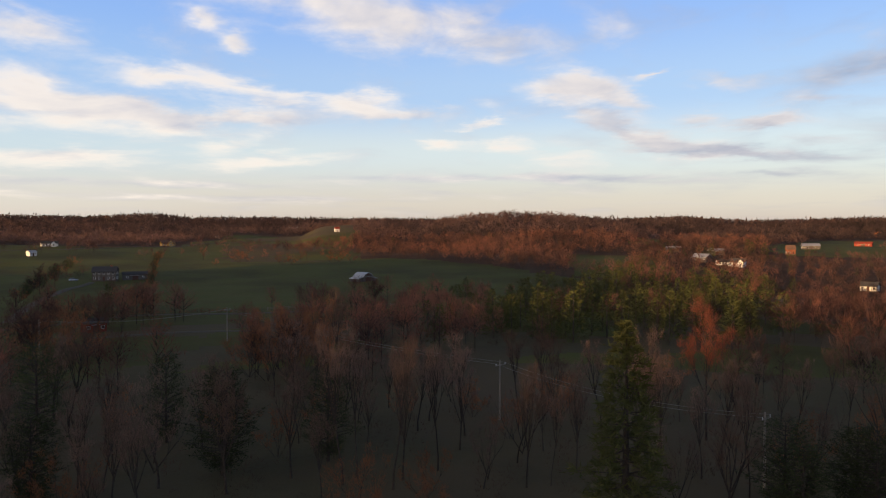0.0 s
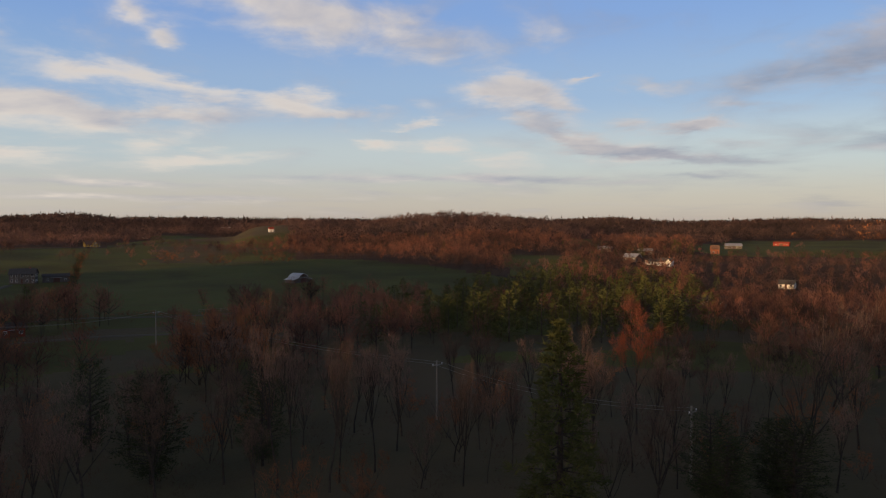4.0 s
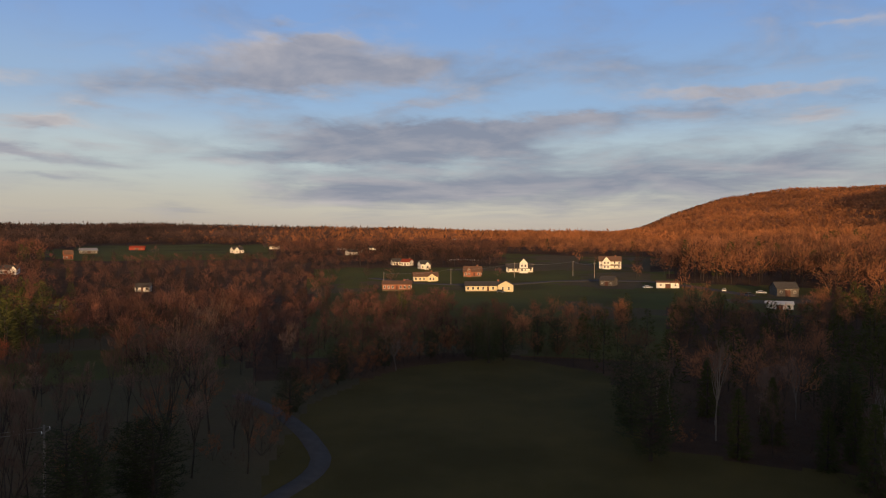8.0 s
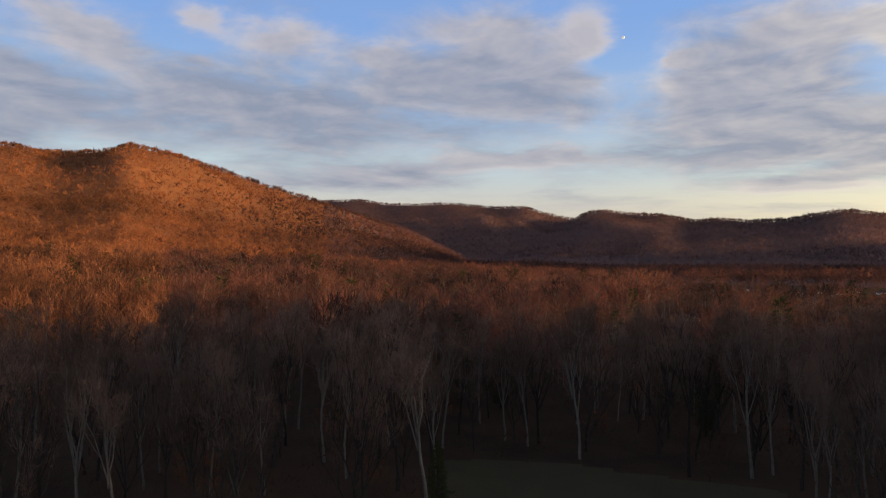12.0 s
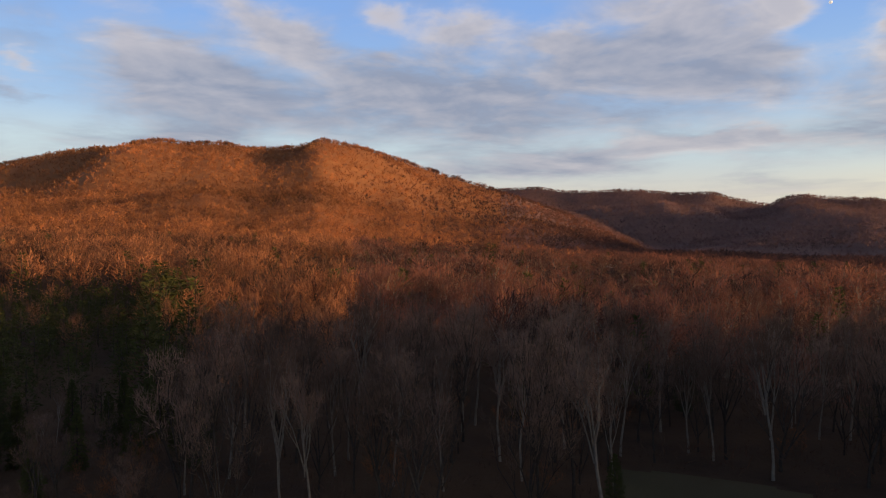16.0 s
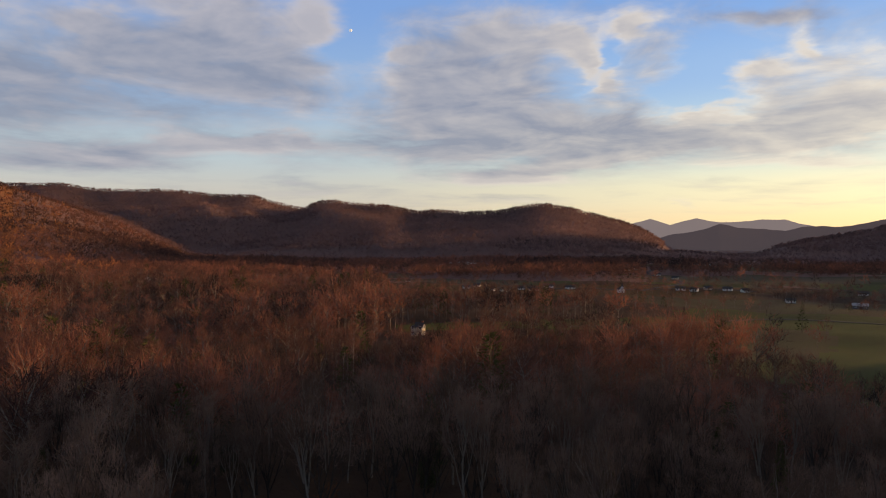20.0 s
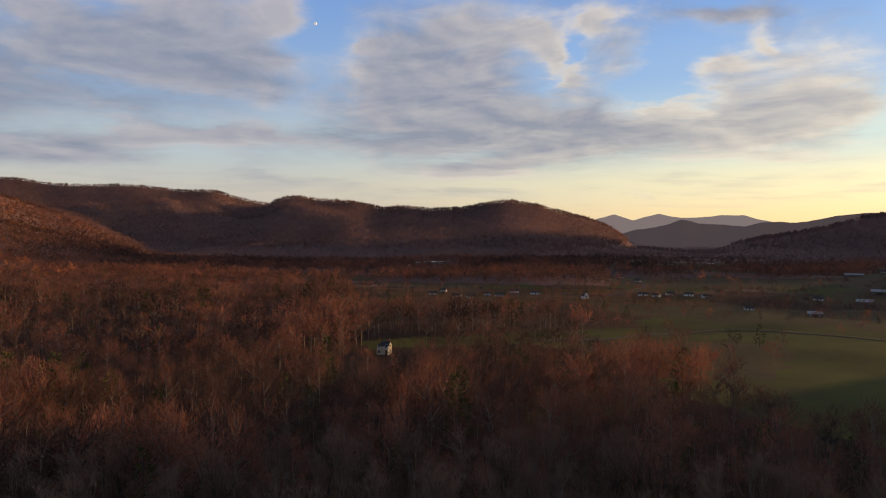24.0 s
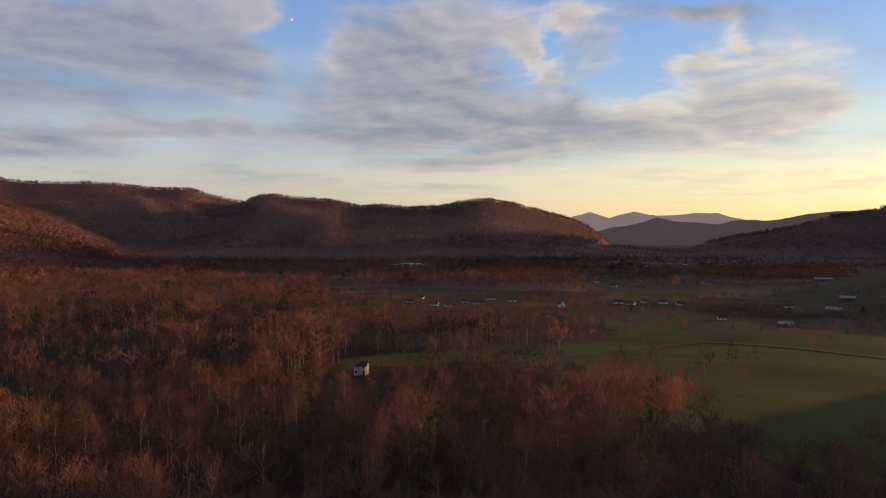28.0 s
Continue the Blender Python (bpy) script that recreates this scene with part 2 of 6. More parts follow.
def puff_noise(shift_az, shift_el, detail, across=0.13, upright=5.2, rough=0.56):
    """Drawn-out heaps and fibres, in degrees of bearing and elevation."""
    c = WT.nodes.new("ShaderNodeCombineXYZ")
    WT.links.new(wmath("MULTIPLY", wmath("ADD", az, shift_az), across), c.inputs[0])
    WT.links.new(wmath("MULTIPLY", wmath("LOGARITHM", wmath("MAXIMUM", wmath("ADD", el, 3.0 + shift_el), 0.5), math.e), upright), c.inputs[1])
    n = wnode("ShaderNodeTexNoise", Scale=1.0, Detail=detail, Roughness=rough, Distortion=0.35)
    WT.links.new(c.outputs[0], n.inputs["Vector"])
    return n.outputs["Fac"]


puff, puff_lit = puff_noise(0, 0, 6), puff_noise(1.0, -0.5, 4)
fibre = puff_noise(31, 0, 5, 0.22, 17.0, 0.6)
mixed = wmath("ADD", wmath("MULTIPLY", body, 0.22), wmath("ADD", wmath("MULTIPLY", puff, 0.70), wmath("ADD", wmath("MULTIPLY", streak, 0.10), wmath("MULTIPLY", fibre, 0.12))))
dens = wmath("ADD", wmath("SUBTRACT", mixed, 0.70), cover)
cloud = wramp(dens, -0.17, 0.27)
thick = wramp(dens, 0.05, 0.40)
shine = wmath("ADD", wmath("MULTIPLY", sunny, 1.05), wmath("MULTIPLY_ADD", wmath("SUBTRACT", puff, puff_lit), 2.4, wmath("MULTIPLY", wmath("SUBTRACT", fibre, 0.5), 0.2)), clamp=True)
northward = WT.nodes.new("ShaderNodeVectorMath")
northward.operation = "DOT_PRODUCT"
WT.links.new(coord, northward.inputs[0])
northward.inputs[1].default_value = bearing(25, 1)
north_lit = wramp(northward.outputs["Value"], 0.45, 1.0)
bright = wmix(north_lit, wmix(glow, (0.53, 0.49, 0.50), (0.92, 0.80, 0.62)), (0.78, 0.69, 0.60))
dark = wmix(north_lit, wmix(glow, (0.24, 0.265, 0.345), (0.31, 0.305, 0.355)), (0.40, 0.40, 0.46))
cloud_col = wmix(wmath("MULTIPLY", shine, wmath("SUBTRACT", 1.0, wmath("MULTIPLY", thick, 0.35))), dark, bright)
sky_col = wmix(wmath("MULTIPLY", wmath("MULTIPLY", cloud, wramp(el, 0.2, 2.4)), 0.9), clear.outputs[0], cloud_col)
lit_sky = WT.nodes.new("ShaderNodeVectorMath")
lit_sky.operation = "ADD"
WT.links.new(sky_col, lit_sky.inputs[0])
WT.links.new(aureole.outputs[0], lit_sky.inputs[1])
backg = wnode("ShaderNodeBackground", Strength=1.0)
WT.links.new(lit_sky.outputs[0], backg.inputs["Color"])
WT.links.new(backg.outputs[0], WT.nodes.new("ShaderNodeOutputWorld").inputs["Surface"])

sun = new("sun", bpy.data.lights.new("sun", "SUN"))
sun.data.energy, sun.data.angle, sun.data.color = 4.6, radians(0.6), (1.0, 0.58, 0.24)
sun.matrix_world = look(bearing(SUN_AZ, 100, 100 * math.tan(radians(SUN_EL))), (0, 0, 0))

# ---- materials ----
def material(name, base, other=None, scale=1.0, rough=0.9, bump=0.0, bump_scale=8.0, metal=0.0, detail=6, per_object=0.0, per_island=0.0, third=None, third_scale=0.1, spec=0.05, coords="Object", translucent=0.0, drab=None):
    """A surface of two colours mixed by noise, a third in broad patches, relief, and a shift of value from piece to piece.
    drab: the colour that the duller trees of a wood lean to, by their own tone."""
    m = bpy.data.materials.new(name)
    m.use_nodes = True
    nt = m.node_tree
    p = nt.nodes["Principled BSDF"]
    p.inputs["Roughness"].default_value, p.inputs["Metallic"].default_value = rough, metal
    p.inputs["Specular IOR Level"].default_value = spec
    tc = nt.nodes.new("ShaderNodeTexCoord").outputs[coords]

    def noise_tex(sc, det):
        n = nt.nodes.new("ShaderNodeTexNoise")
        n.inputs["Scale"].default_value, n.inputs["Detail"].default_value, n.inputs["Roughness"].default_value = sc, det, 0.65
        nt.links.new(tc, n.inputs["Vector"])
        return n.outputs["Fac"]

    def spread(f, lo, hi):
        n = nt.nodes.new("ShaderNodeMapRange")
        nt.links.new(f, n.inputs[0])
        n.inputs[1].default_value, n.inputs[2].default_value = lo, hi
        return n.outputs[0]

    def mix(f, a, b):
        n = nt.nodes.new("ShaderNodeMix")
        n.data_type = "RGBA"
        nt.links.new(f, n.inputs["Factor"])
        for s, v in ((n.inputs["A"], a), (n.inputs["B"], b)):
            if isinstance(v, tuple):
                s.default_value = (*v, 1)
            else:
                nt.links.new(v, s)
        return n.outputs["Result"]

    other = other or tuple(c * 0.75 for c in base)
    col = mix(spread(noise_tex(scale, detail), 0.32, 0.68), base, other)
    if third:
        col = mix(spread(noise_tex(third_scale, 4), 0.45, 0.62), col, third)
    if drab:
        tone = nt.nodes.new("ShaderNodeAttribute")
        tone.attribute_name = "tone"
        col = mix(spread(tone.outputs["Fac"], 0.0, 0.75), drab, col)
        hsv = nt.nodes.new("ShaderNodeHueSaturation")
        mr = nt.nodes.new("ShaderNodeMapRange")
        nt.links.new(tone.outputs["Fac"], mr.inputs[0])
        mr.inputs[3].default_value, mr.inputs[4].default_value = 0.42, 1.6
        nt.links.new(mr.outputs[0], hsv.inputs["Value"])
        nt.links.new(col, hsv.inputs["Color"])
        col = hsv.outputs["Color"]
    for amount, kind, socket in ((per_object, "ShaderNodeObjectInfo", "Random"), (per_island, "ShaderNodeNewGeometry", "Random Per Island")):
        if amount:
            src = nt.nodes.new(kind).outputs[socket]
            hsv = nt.nodes.new("ShaderNodeHueSaturation")
            mr = nt.nodes.new("ShaderNodeMapRange")
            nt.links.new(src, mr.inputs[0])
            mr.inputs[3].default_value, mr.inputs[4].default_value = 1 - amount, 1 + amount
            nt.links.new(mr.outputs[0], hsv.inputs["Value"])
            nt.links.new(col, hsv.inputs["Color"])
            col = hsv.outputs["Color"]
    nt.links.new(col, p.inputs["Base Color"])
    if bump:
        b = nt.nodes.new("ShaderNodeBump")
        b.inputs["Strength"].default_value, b.inputs["Distance"].default_value = bump, 1.0 / bump_scale
        nt.links.new(noise_tex(bump_scale, 5), b.inputs["Height"])
        nt.links.new(b.outputs[0], p.inputs["Normal"])
    if translucent:
        t = nt.nodes.new("ShaderNodeBsdfTranslucent")
        nt.links.new(col, t.inputs["Color"])
        s = nt.nodes.new("ShaderNodeMixShader")
        s.inputs[0].default_value = translucent
        nt.links.new(p.outputs[0], s.inputs[1])
        nt.links.new(t.outputs[0], s.inputs[2])
        nt.links.new(s.outputs[0], nt.nodes["Material Output"].inputs["Surface"])
    return m


M_GROUND = material("leaf_litter_and_grass", (0.125, 0.076, 0.03), (0.075, 0.05, 0.02), 0.22, third=(0.14, 0.078, 0.04), third_scale=0.012, bump=0.5, bump_scale=1.5)
M_FIELD = material("pasture_grass", (0.086, 0.096, 0.027), (0.11, 0.103, 0.034), 0.06, third=(0.074, 0.07, 0.026), third_scale=0.015, bump=0.4, bump_scale=2.0)
M_MEADOW = material("drab_winter_meadow", (0.108, 0.092, 0.050), (0.080, 0.070, 0.042), 0.07, third=(0.115, 0.086, 0.054), third_scale=0.012, bump=0.5, bump_scale=1.5)
# darkened to give the shade that lies in the gaps between trees
M_LITTER = material("shaded_forest_floor", (0.085, 0.052, 0.034), (0.055, 0.036, 0.026), 0.15, third=(0.11, 0.066, 0.04), third_scale=0.01, bump=0.6, bump_scale=1.0)
M_STUBBLE = material("mown_winter_grass", (0.105, 0.083, 0.028), (0.082, 0.067, 0.024), 0.08, third=(0.068, 0.056, 0.019), third_scale=0.03, bump=0.4, bump_scale=2.0)
M_DRY = material("dry_brown_grass", (0.115, 0.088, 0.05), (0.085, 0.066, 0.036), 0.1, third=(0.10, 0.085, 0.04), third_scale=0.02, bump=0.5, bump_scale=1.5)
M_BARK = material("grey_bark", (0.075, 0.06, 0.05), (0.04, 0.033, 0.028), 3.0, bump=0.6, bump_scale=14, per_object=0.25)
M_PALE = material("pale_sycamore_bark", (0.235, 0.195, 0.16), (0.145, 0.12, 0.10), 1.6, bump=0.4, bump_scale=10, per_object=0.15)
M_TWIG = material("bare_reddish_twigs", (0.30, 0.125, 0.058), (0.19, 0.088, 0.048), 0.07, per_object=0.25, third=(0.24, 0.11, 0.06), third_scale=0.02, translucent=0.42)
# redder wood, and darkened as well to imitate weaker sunlight in the south
M_TWIG_SOUTH = material("dimmed_rust_red_twigs", (0.25, 0.10, 0.064), (0.16, 0.074, 0.052), 0.05, third=(0.18, 0.08, 0.056), third_scale=0.014, translucent=0.42, drab=(0.078, 0.06, 0.057))
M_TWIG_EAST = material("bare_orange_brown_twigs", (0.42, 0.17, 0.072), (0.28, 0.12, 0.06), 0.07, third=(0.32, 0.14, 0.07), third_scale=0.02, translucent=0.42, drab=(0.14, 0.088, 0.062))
# duller than M_TWIG: the shade on the near trees is put into colour
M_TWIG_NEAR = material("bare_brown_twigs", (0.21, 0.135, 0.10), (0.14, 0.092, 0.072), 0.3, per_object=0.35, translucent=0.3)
# darker twigs: the dim light of the north is put into their colour
M_TWIG_NORTH = material("bare_twigs_dimmed", (0.19, 0.088, 0.06), (0.12, 0.062, 0.048), 0.07, third=(0.21, 0.086, 0.055), third_scale=0.02, translucent=0.42, drab=(0.065, 0.049, 0.046))
M_BUDS = material("red_maple_buds", (0.27, 0.092, 0.055), (0.2, 0.072, 0.046), 0.6, per_object=0.15, translucent=0.42)
M_NEEDLE = material("pine_needles", (0.045, 0.052, 0.019), (0.07, 0.07, 0.024), 0.4, per_object=0.25)
M_CEDAR = material("dark_cedar_needles", (0.035, 0.048, 0.022), (0.055, 0.06, 0.026), 0.5, per_object=0.25)
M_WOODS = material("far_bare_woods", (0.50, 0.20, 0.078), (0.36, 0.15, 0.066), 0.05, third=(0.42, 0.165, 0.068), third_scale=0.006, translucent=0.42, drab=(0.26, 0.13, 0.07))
# greyed and darkened in place of the haze and shade on the northern hills
M_WOODS_NORTH = material("far_grey_brown_woods_dimmed", (0.14, 0.086, 0.072), (0.105, 0.068, 0.061), 0.06, third=(0.145, 0.08, 0.063), third_scale=0.008, translucent=0.42, drab=(0.068, 0.056, 0.056))
M_WOODS_PINE = material("far_pines", (0.07, 0.085, 0.025), (0.045, 0.06, 0.02), 0.02, per_island=0.3)
M_ASPHALT = material("worn_asphalt", (0.10, 0.095, 0.095), (0.075, 0.07, 0.07), 0.6, bump=0.2, bump_scale=6)
M_GRAVEL = material("pale_gravel", (0.135, 0.118, 0.09), (0.10, 0.088, 0.068), 0.8, bump=0.3, bump_scale=5)
M_WHITE = material("white_siding", (0.80, 0.78, 0.73), (0.70, 0.68, 0.62), 0.7, rough=0.6)
M_CREAM = material("cream_siding", (0.72, 0.62, 0.42), (0.62, 0.53, 0.36), 0.7, rough=0.6)
M_YELLOW = material("yellow_siding", (0.75, 0.46, 0.10), (0.62, 0.38, 0.09), 0.7, rough=0.6)
M_BRICK = material("red_brick", (0.34, 0.13, 0.075), (0.24, 0.095, 0.06), 1.4, rough=0.85, bump=0.3, bump_scale=6)
M_RED = material("red_barn_boards", (0.3, 0.06, 0.038), (0.22, 0.05, 0.033), 0.9, rough=0.8)
M_GREYWOOD = material("weathered_boards", (0.16, 0.14, 0.125), (0.09, 0.08, 0.072), 1.2, bump=0.4, bump_scale=8)
M_SHINGLE = material("dark_shingles", (0.09, 0.085, 0.085), (0.06, 0.056, 0.056), 1.8, bump=0.4, bump_scale=6)
M_BROWNROOF = material("brown_shingles", (0.20, 0.12, 0.085), (0.14, 0.085, 0.06), 1.8, bump=0.4, bump_scale=6)
M_TIN = material("galvanised_tin", (0.55, 0.56, 0.58), (0.40, 0.39, 0.38), 0.5, rough=0.45, metal=0.6, spec=0.5)
M_TRIM = material("white_trim", (0.82, 0.80, 0.76), (0.74, 0.72, 0.68), 2.0, rough=0.5)
M_DOOR = material("dark_door", (0.12, 0.06, 0.045), (0.09, 0.05, 0.04), 2.0, rough=0.5)
M_GLASS = material("dark_window_glass", (0.03, 0.035, 0.045), (0.02, 0.024, 0.03), 1.0, rough=0.08, spec=0.6)
M_POLE = material("weathered_pole", (0.30, 0.26, 0.22), (0.2, 0.17, 0.14), 2.0)
M_WIRE = material("dull_wire", (0.30, 0.28, 0.26), (0.24, 0.22, 0.20), 1.0, rough=0.4, metal=0.5)
M_THICKET = material("dark_thicket_twigs", (0.10, 0.064, 0.045), (0.065, 0.044, 0.034), 0.12, per_island=0.25, third=(0.12, 0.066, 0.045), third_scale=0.03, translucent=0.42)
# litter greyed to carry the haze and shade of the southern mountains
M_DUSKY = material("hazed_mountain_litter", (0.22, 0.13, 0.11), (0.165, 0.10, 0.09), 0.02, third=(0.24, 0.135, 0.11), third_scale=0.004)
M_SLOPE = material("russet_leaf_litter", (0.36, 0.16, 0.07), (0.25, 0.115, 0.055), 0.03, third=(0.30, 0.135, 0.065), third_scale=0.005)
# haze and shade over the southern ridges, put into greyer tree colours
M_WOODS_SOUTH = material("far_hazed_woods", (0.27, 0.155, 0.135), (0.19, 0.113, 0.106), 0.07, third=(0.235, 0.13, 0.115), third_scale=0.006, translucent=0.42, drab=(0.16, 0.105, 0.10))
M_MOON = bpy.data.materials.new("pale_moon")
M_MOON.use_nodes = True
mb = M_MOON.node_tree.nodes["Principled BSDF"]
mb.inputs["Base Color"].default_value = (.6, .6, .58, 1)
mb.inputs["Emission Color"].default_value = (.9, .88, .85, 1)
mb.inputs["Emission Strength"].default_value = .38

# ---- the land ----
def smooth(x, lo, hi):
    s = np.clip((x - lo) / (hi - lo), 0, 1)
    return s * s * (3 - 2 * s)


def hash_noise(x, y, seed):
    """Smooth value noise on a unit grid, for arrays."""
    xi, yi = np.floor(x).astype(np.int64), np.floor(y).astype(np.int64)
    u, v = x - xi, y - yi
    u, v = u * u * (3 - 2 * u), v * v * (3 - 2 * v)

    def h(a, b):
        n = (a * 374761393 + b * 668265263 + seed * 69069) & 0x7FFFFFFF
        n = ((n ^ (n >> 13)) * 1274126177) & 0x7FFFFFFF
        return ((n ^ (n >> 16)) & 0xFFFF) / 65535.0

    return (h(xi, yi) * (1 - u) + h(xi + 1, yi) * u) * (1 - v) + (h(xi, yi + 1) * (1 - u) + h(xi + 1, yi + 1) * u) * v


def fbm(x, y, scale, seed, octaves=4):
    out, amp, tot = 0.0, 1.0, 0.0
    for i in range(octaves):
        out = out + amp * hash_noise(x / scale * 2 ** i + 17.3 * i, y / scale * 2 ** i - 9.1 * i, seed + i)
        tot, amp = tot + amp, amp * 0.5
    return out / tot - 0.5


def polar(x, y):
    """Bearing in degrees (left positive, seam at the west) and distance."""
    rel = np.degrees(np.arctan2(-(x * math.cos(radians(60))) + y * math.sin(radians(60)), x * math.sin(radians(60)) + y * math.cos(radians(60))))
    return rel - 60.0, np.hypot(x, y)


# crests: (bearing, angle above the eye), distance, width of the near slope and of the far one, spurs, height of the eye
RIDGES = [
    # wooded mountain in the east, and its long shoulder behind
    ([(-66, -.4), (-71, .75), (-73, 1.7), (-76.5, 2.85), (-81, 3.5), (-85, 3.45), (-89, 3.55), (-94, 4.1), (-100, 4.2), (-110, 3.5), (-120, 1)], 3100, 1900, 900, .07, 30),
    ([(-84, -.3), (-88, 2.5), (-91, 3.9), (-94.5, 4.95), (-97, 5.6), (-99.8, 6.16), (-102, 6.05), (-105.3, 5.78), (-107.8, 6.5), (-112, 6.48), (-115.5, 7.05), (-120, 6.4), (-125.6, 4.55), (-131, 2.95), (-137, .9), (-141, -1.0), (-146, -2.2)], 2450, 1600, 900, .05, 30),
    # the long ridge over the southern valley
    ([(-122, .5), (-128, 2.8), (-133.4, 3.02), (-135.4, 2.62), (-140.5, 2.72), (-144.3, 2.34), (-146.4, 2.42), (-148.3, 1.84), (-150.6, 1.35), (-154, .9), (-160, -.6)], 3850, 1450, 900, .12, 64),
    ([(-140, -3), (-147, .0), (-149.6, .9), (-150.6, 1.35), (-151.4, 1.75), (-152.3, 2.0), (-155.4, 1.68), (-157.7, 1.5), (-159.5, 1.05), (-161.8, 1.2), (-163.6, .92), (-166.4, 1.06), (-168.7, 1.58), (-170.1, 1.66), (-172.4, 1.22), (-174.7, .58), (-176.9, -.02), (-178.2, -.62), (-180, -1.95), (-182.2, -3.2)], 3250, 1550, 1300, .08, 64),
    # from -203 on it is unseen and invented, raised to shade the valley
    ([(-183, -3.1), (-184.8, -2.7), (-186.9, -1.9), (-189.3, -1.35), (-193.4, -.6), (-195.9, .28), (-198.1, .5), (-203, 2.6), (-208, 3.2), (-214, 2.4), (-220, 1.8), (-240, 1.4)], 2600, 800, 800, .16, 64),
    # added wholly out of view, to shade the west end of the southern ridge
    ([(-199.5, -1.5), (-203, 3.2), (-206, 4.2), (-212, 4.4), (-218, 2.5), (-226, 1.5)], 3700, 900, 700, .12, 64),
    # rolling northern hills
    ([(75, .6), (60, 1.0), (45, 1.1), (32, 1.0), (27, .95), (22.4, 1.3), (19.7, .95), (13.8, 1.0), (8, .9), (0, .9), (-8, 1.1), (-14, .85), (-18.6, 1.05), (-24, .7), (-32, .85), (-43, .6), (-52, .5), (-58, .2), (-66, .2), (-72, -.3)], 1750, 900, 900, .10, 28),
    ([(12, -.6), (9.9, .6), (7, .75), (3.9, .6), (1.1, .55), (-2, 1.05), (-5.4, 1.3), (-10, 1.1), (-14.3, .6), (-18, -.2), (-21, -1)], 1050, 420, 500, .05, 28),
    ([(120, 1.0), (105, 1.6), (90, 1.5), (75, 1.2), (60, .6), (50, .2)], 1500, 700, 900, .1, 28),
]


# spurs down the mountains: (bearing, distance) along the back, height, width of the northern and of the southern side
SPURS = [([(-106, 2260), (-103.2, 1950), (-98.6, 1480)], 60, 80, 300), ([(-116.9, 2230), (-116.4, 1950), (-115.6, 1600)], 46, 75, 190), ([(-119.8, 2200), (-119.3, 1900)], 28, 70, 160),
         ([(-98.8, 2120), (-95.6, 1980), (-91, 1780)], 36, 80, 220), ([(-107.5, 1420), (-105, 1180)], 14, 60, 160), ([(-152.8, 3050), (-153.8, 2600)], 36, 110, 130), ([(-133.5, 1900), (-135, 1300)], 16, 110, 160)]
SPURS += [([(a, 3360), (a - 1.0, 3120), (a - 2.9, 2650)], h * 1.15, 70, 120) for a, h in ((-134.5, 34), (-137.4, 42), (-139.8, 34), (-142.1, 44), (-145.2, 36))]


def crest(az, pts):
    a = np.array([p[0] for p in pts[::-1]], float)
    e = np.array([p[1] for p in pts[::-1]], float)
    out = 0
    for d, w in ((-.5, .25), (0, .5), (.5, .25)):
        out = out + w * np.interp(az + d, a, e, left=-9, right=-9)
    return out


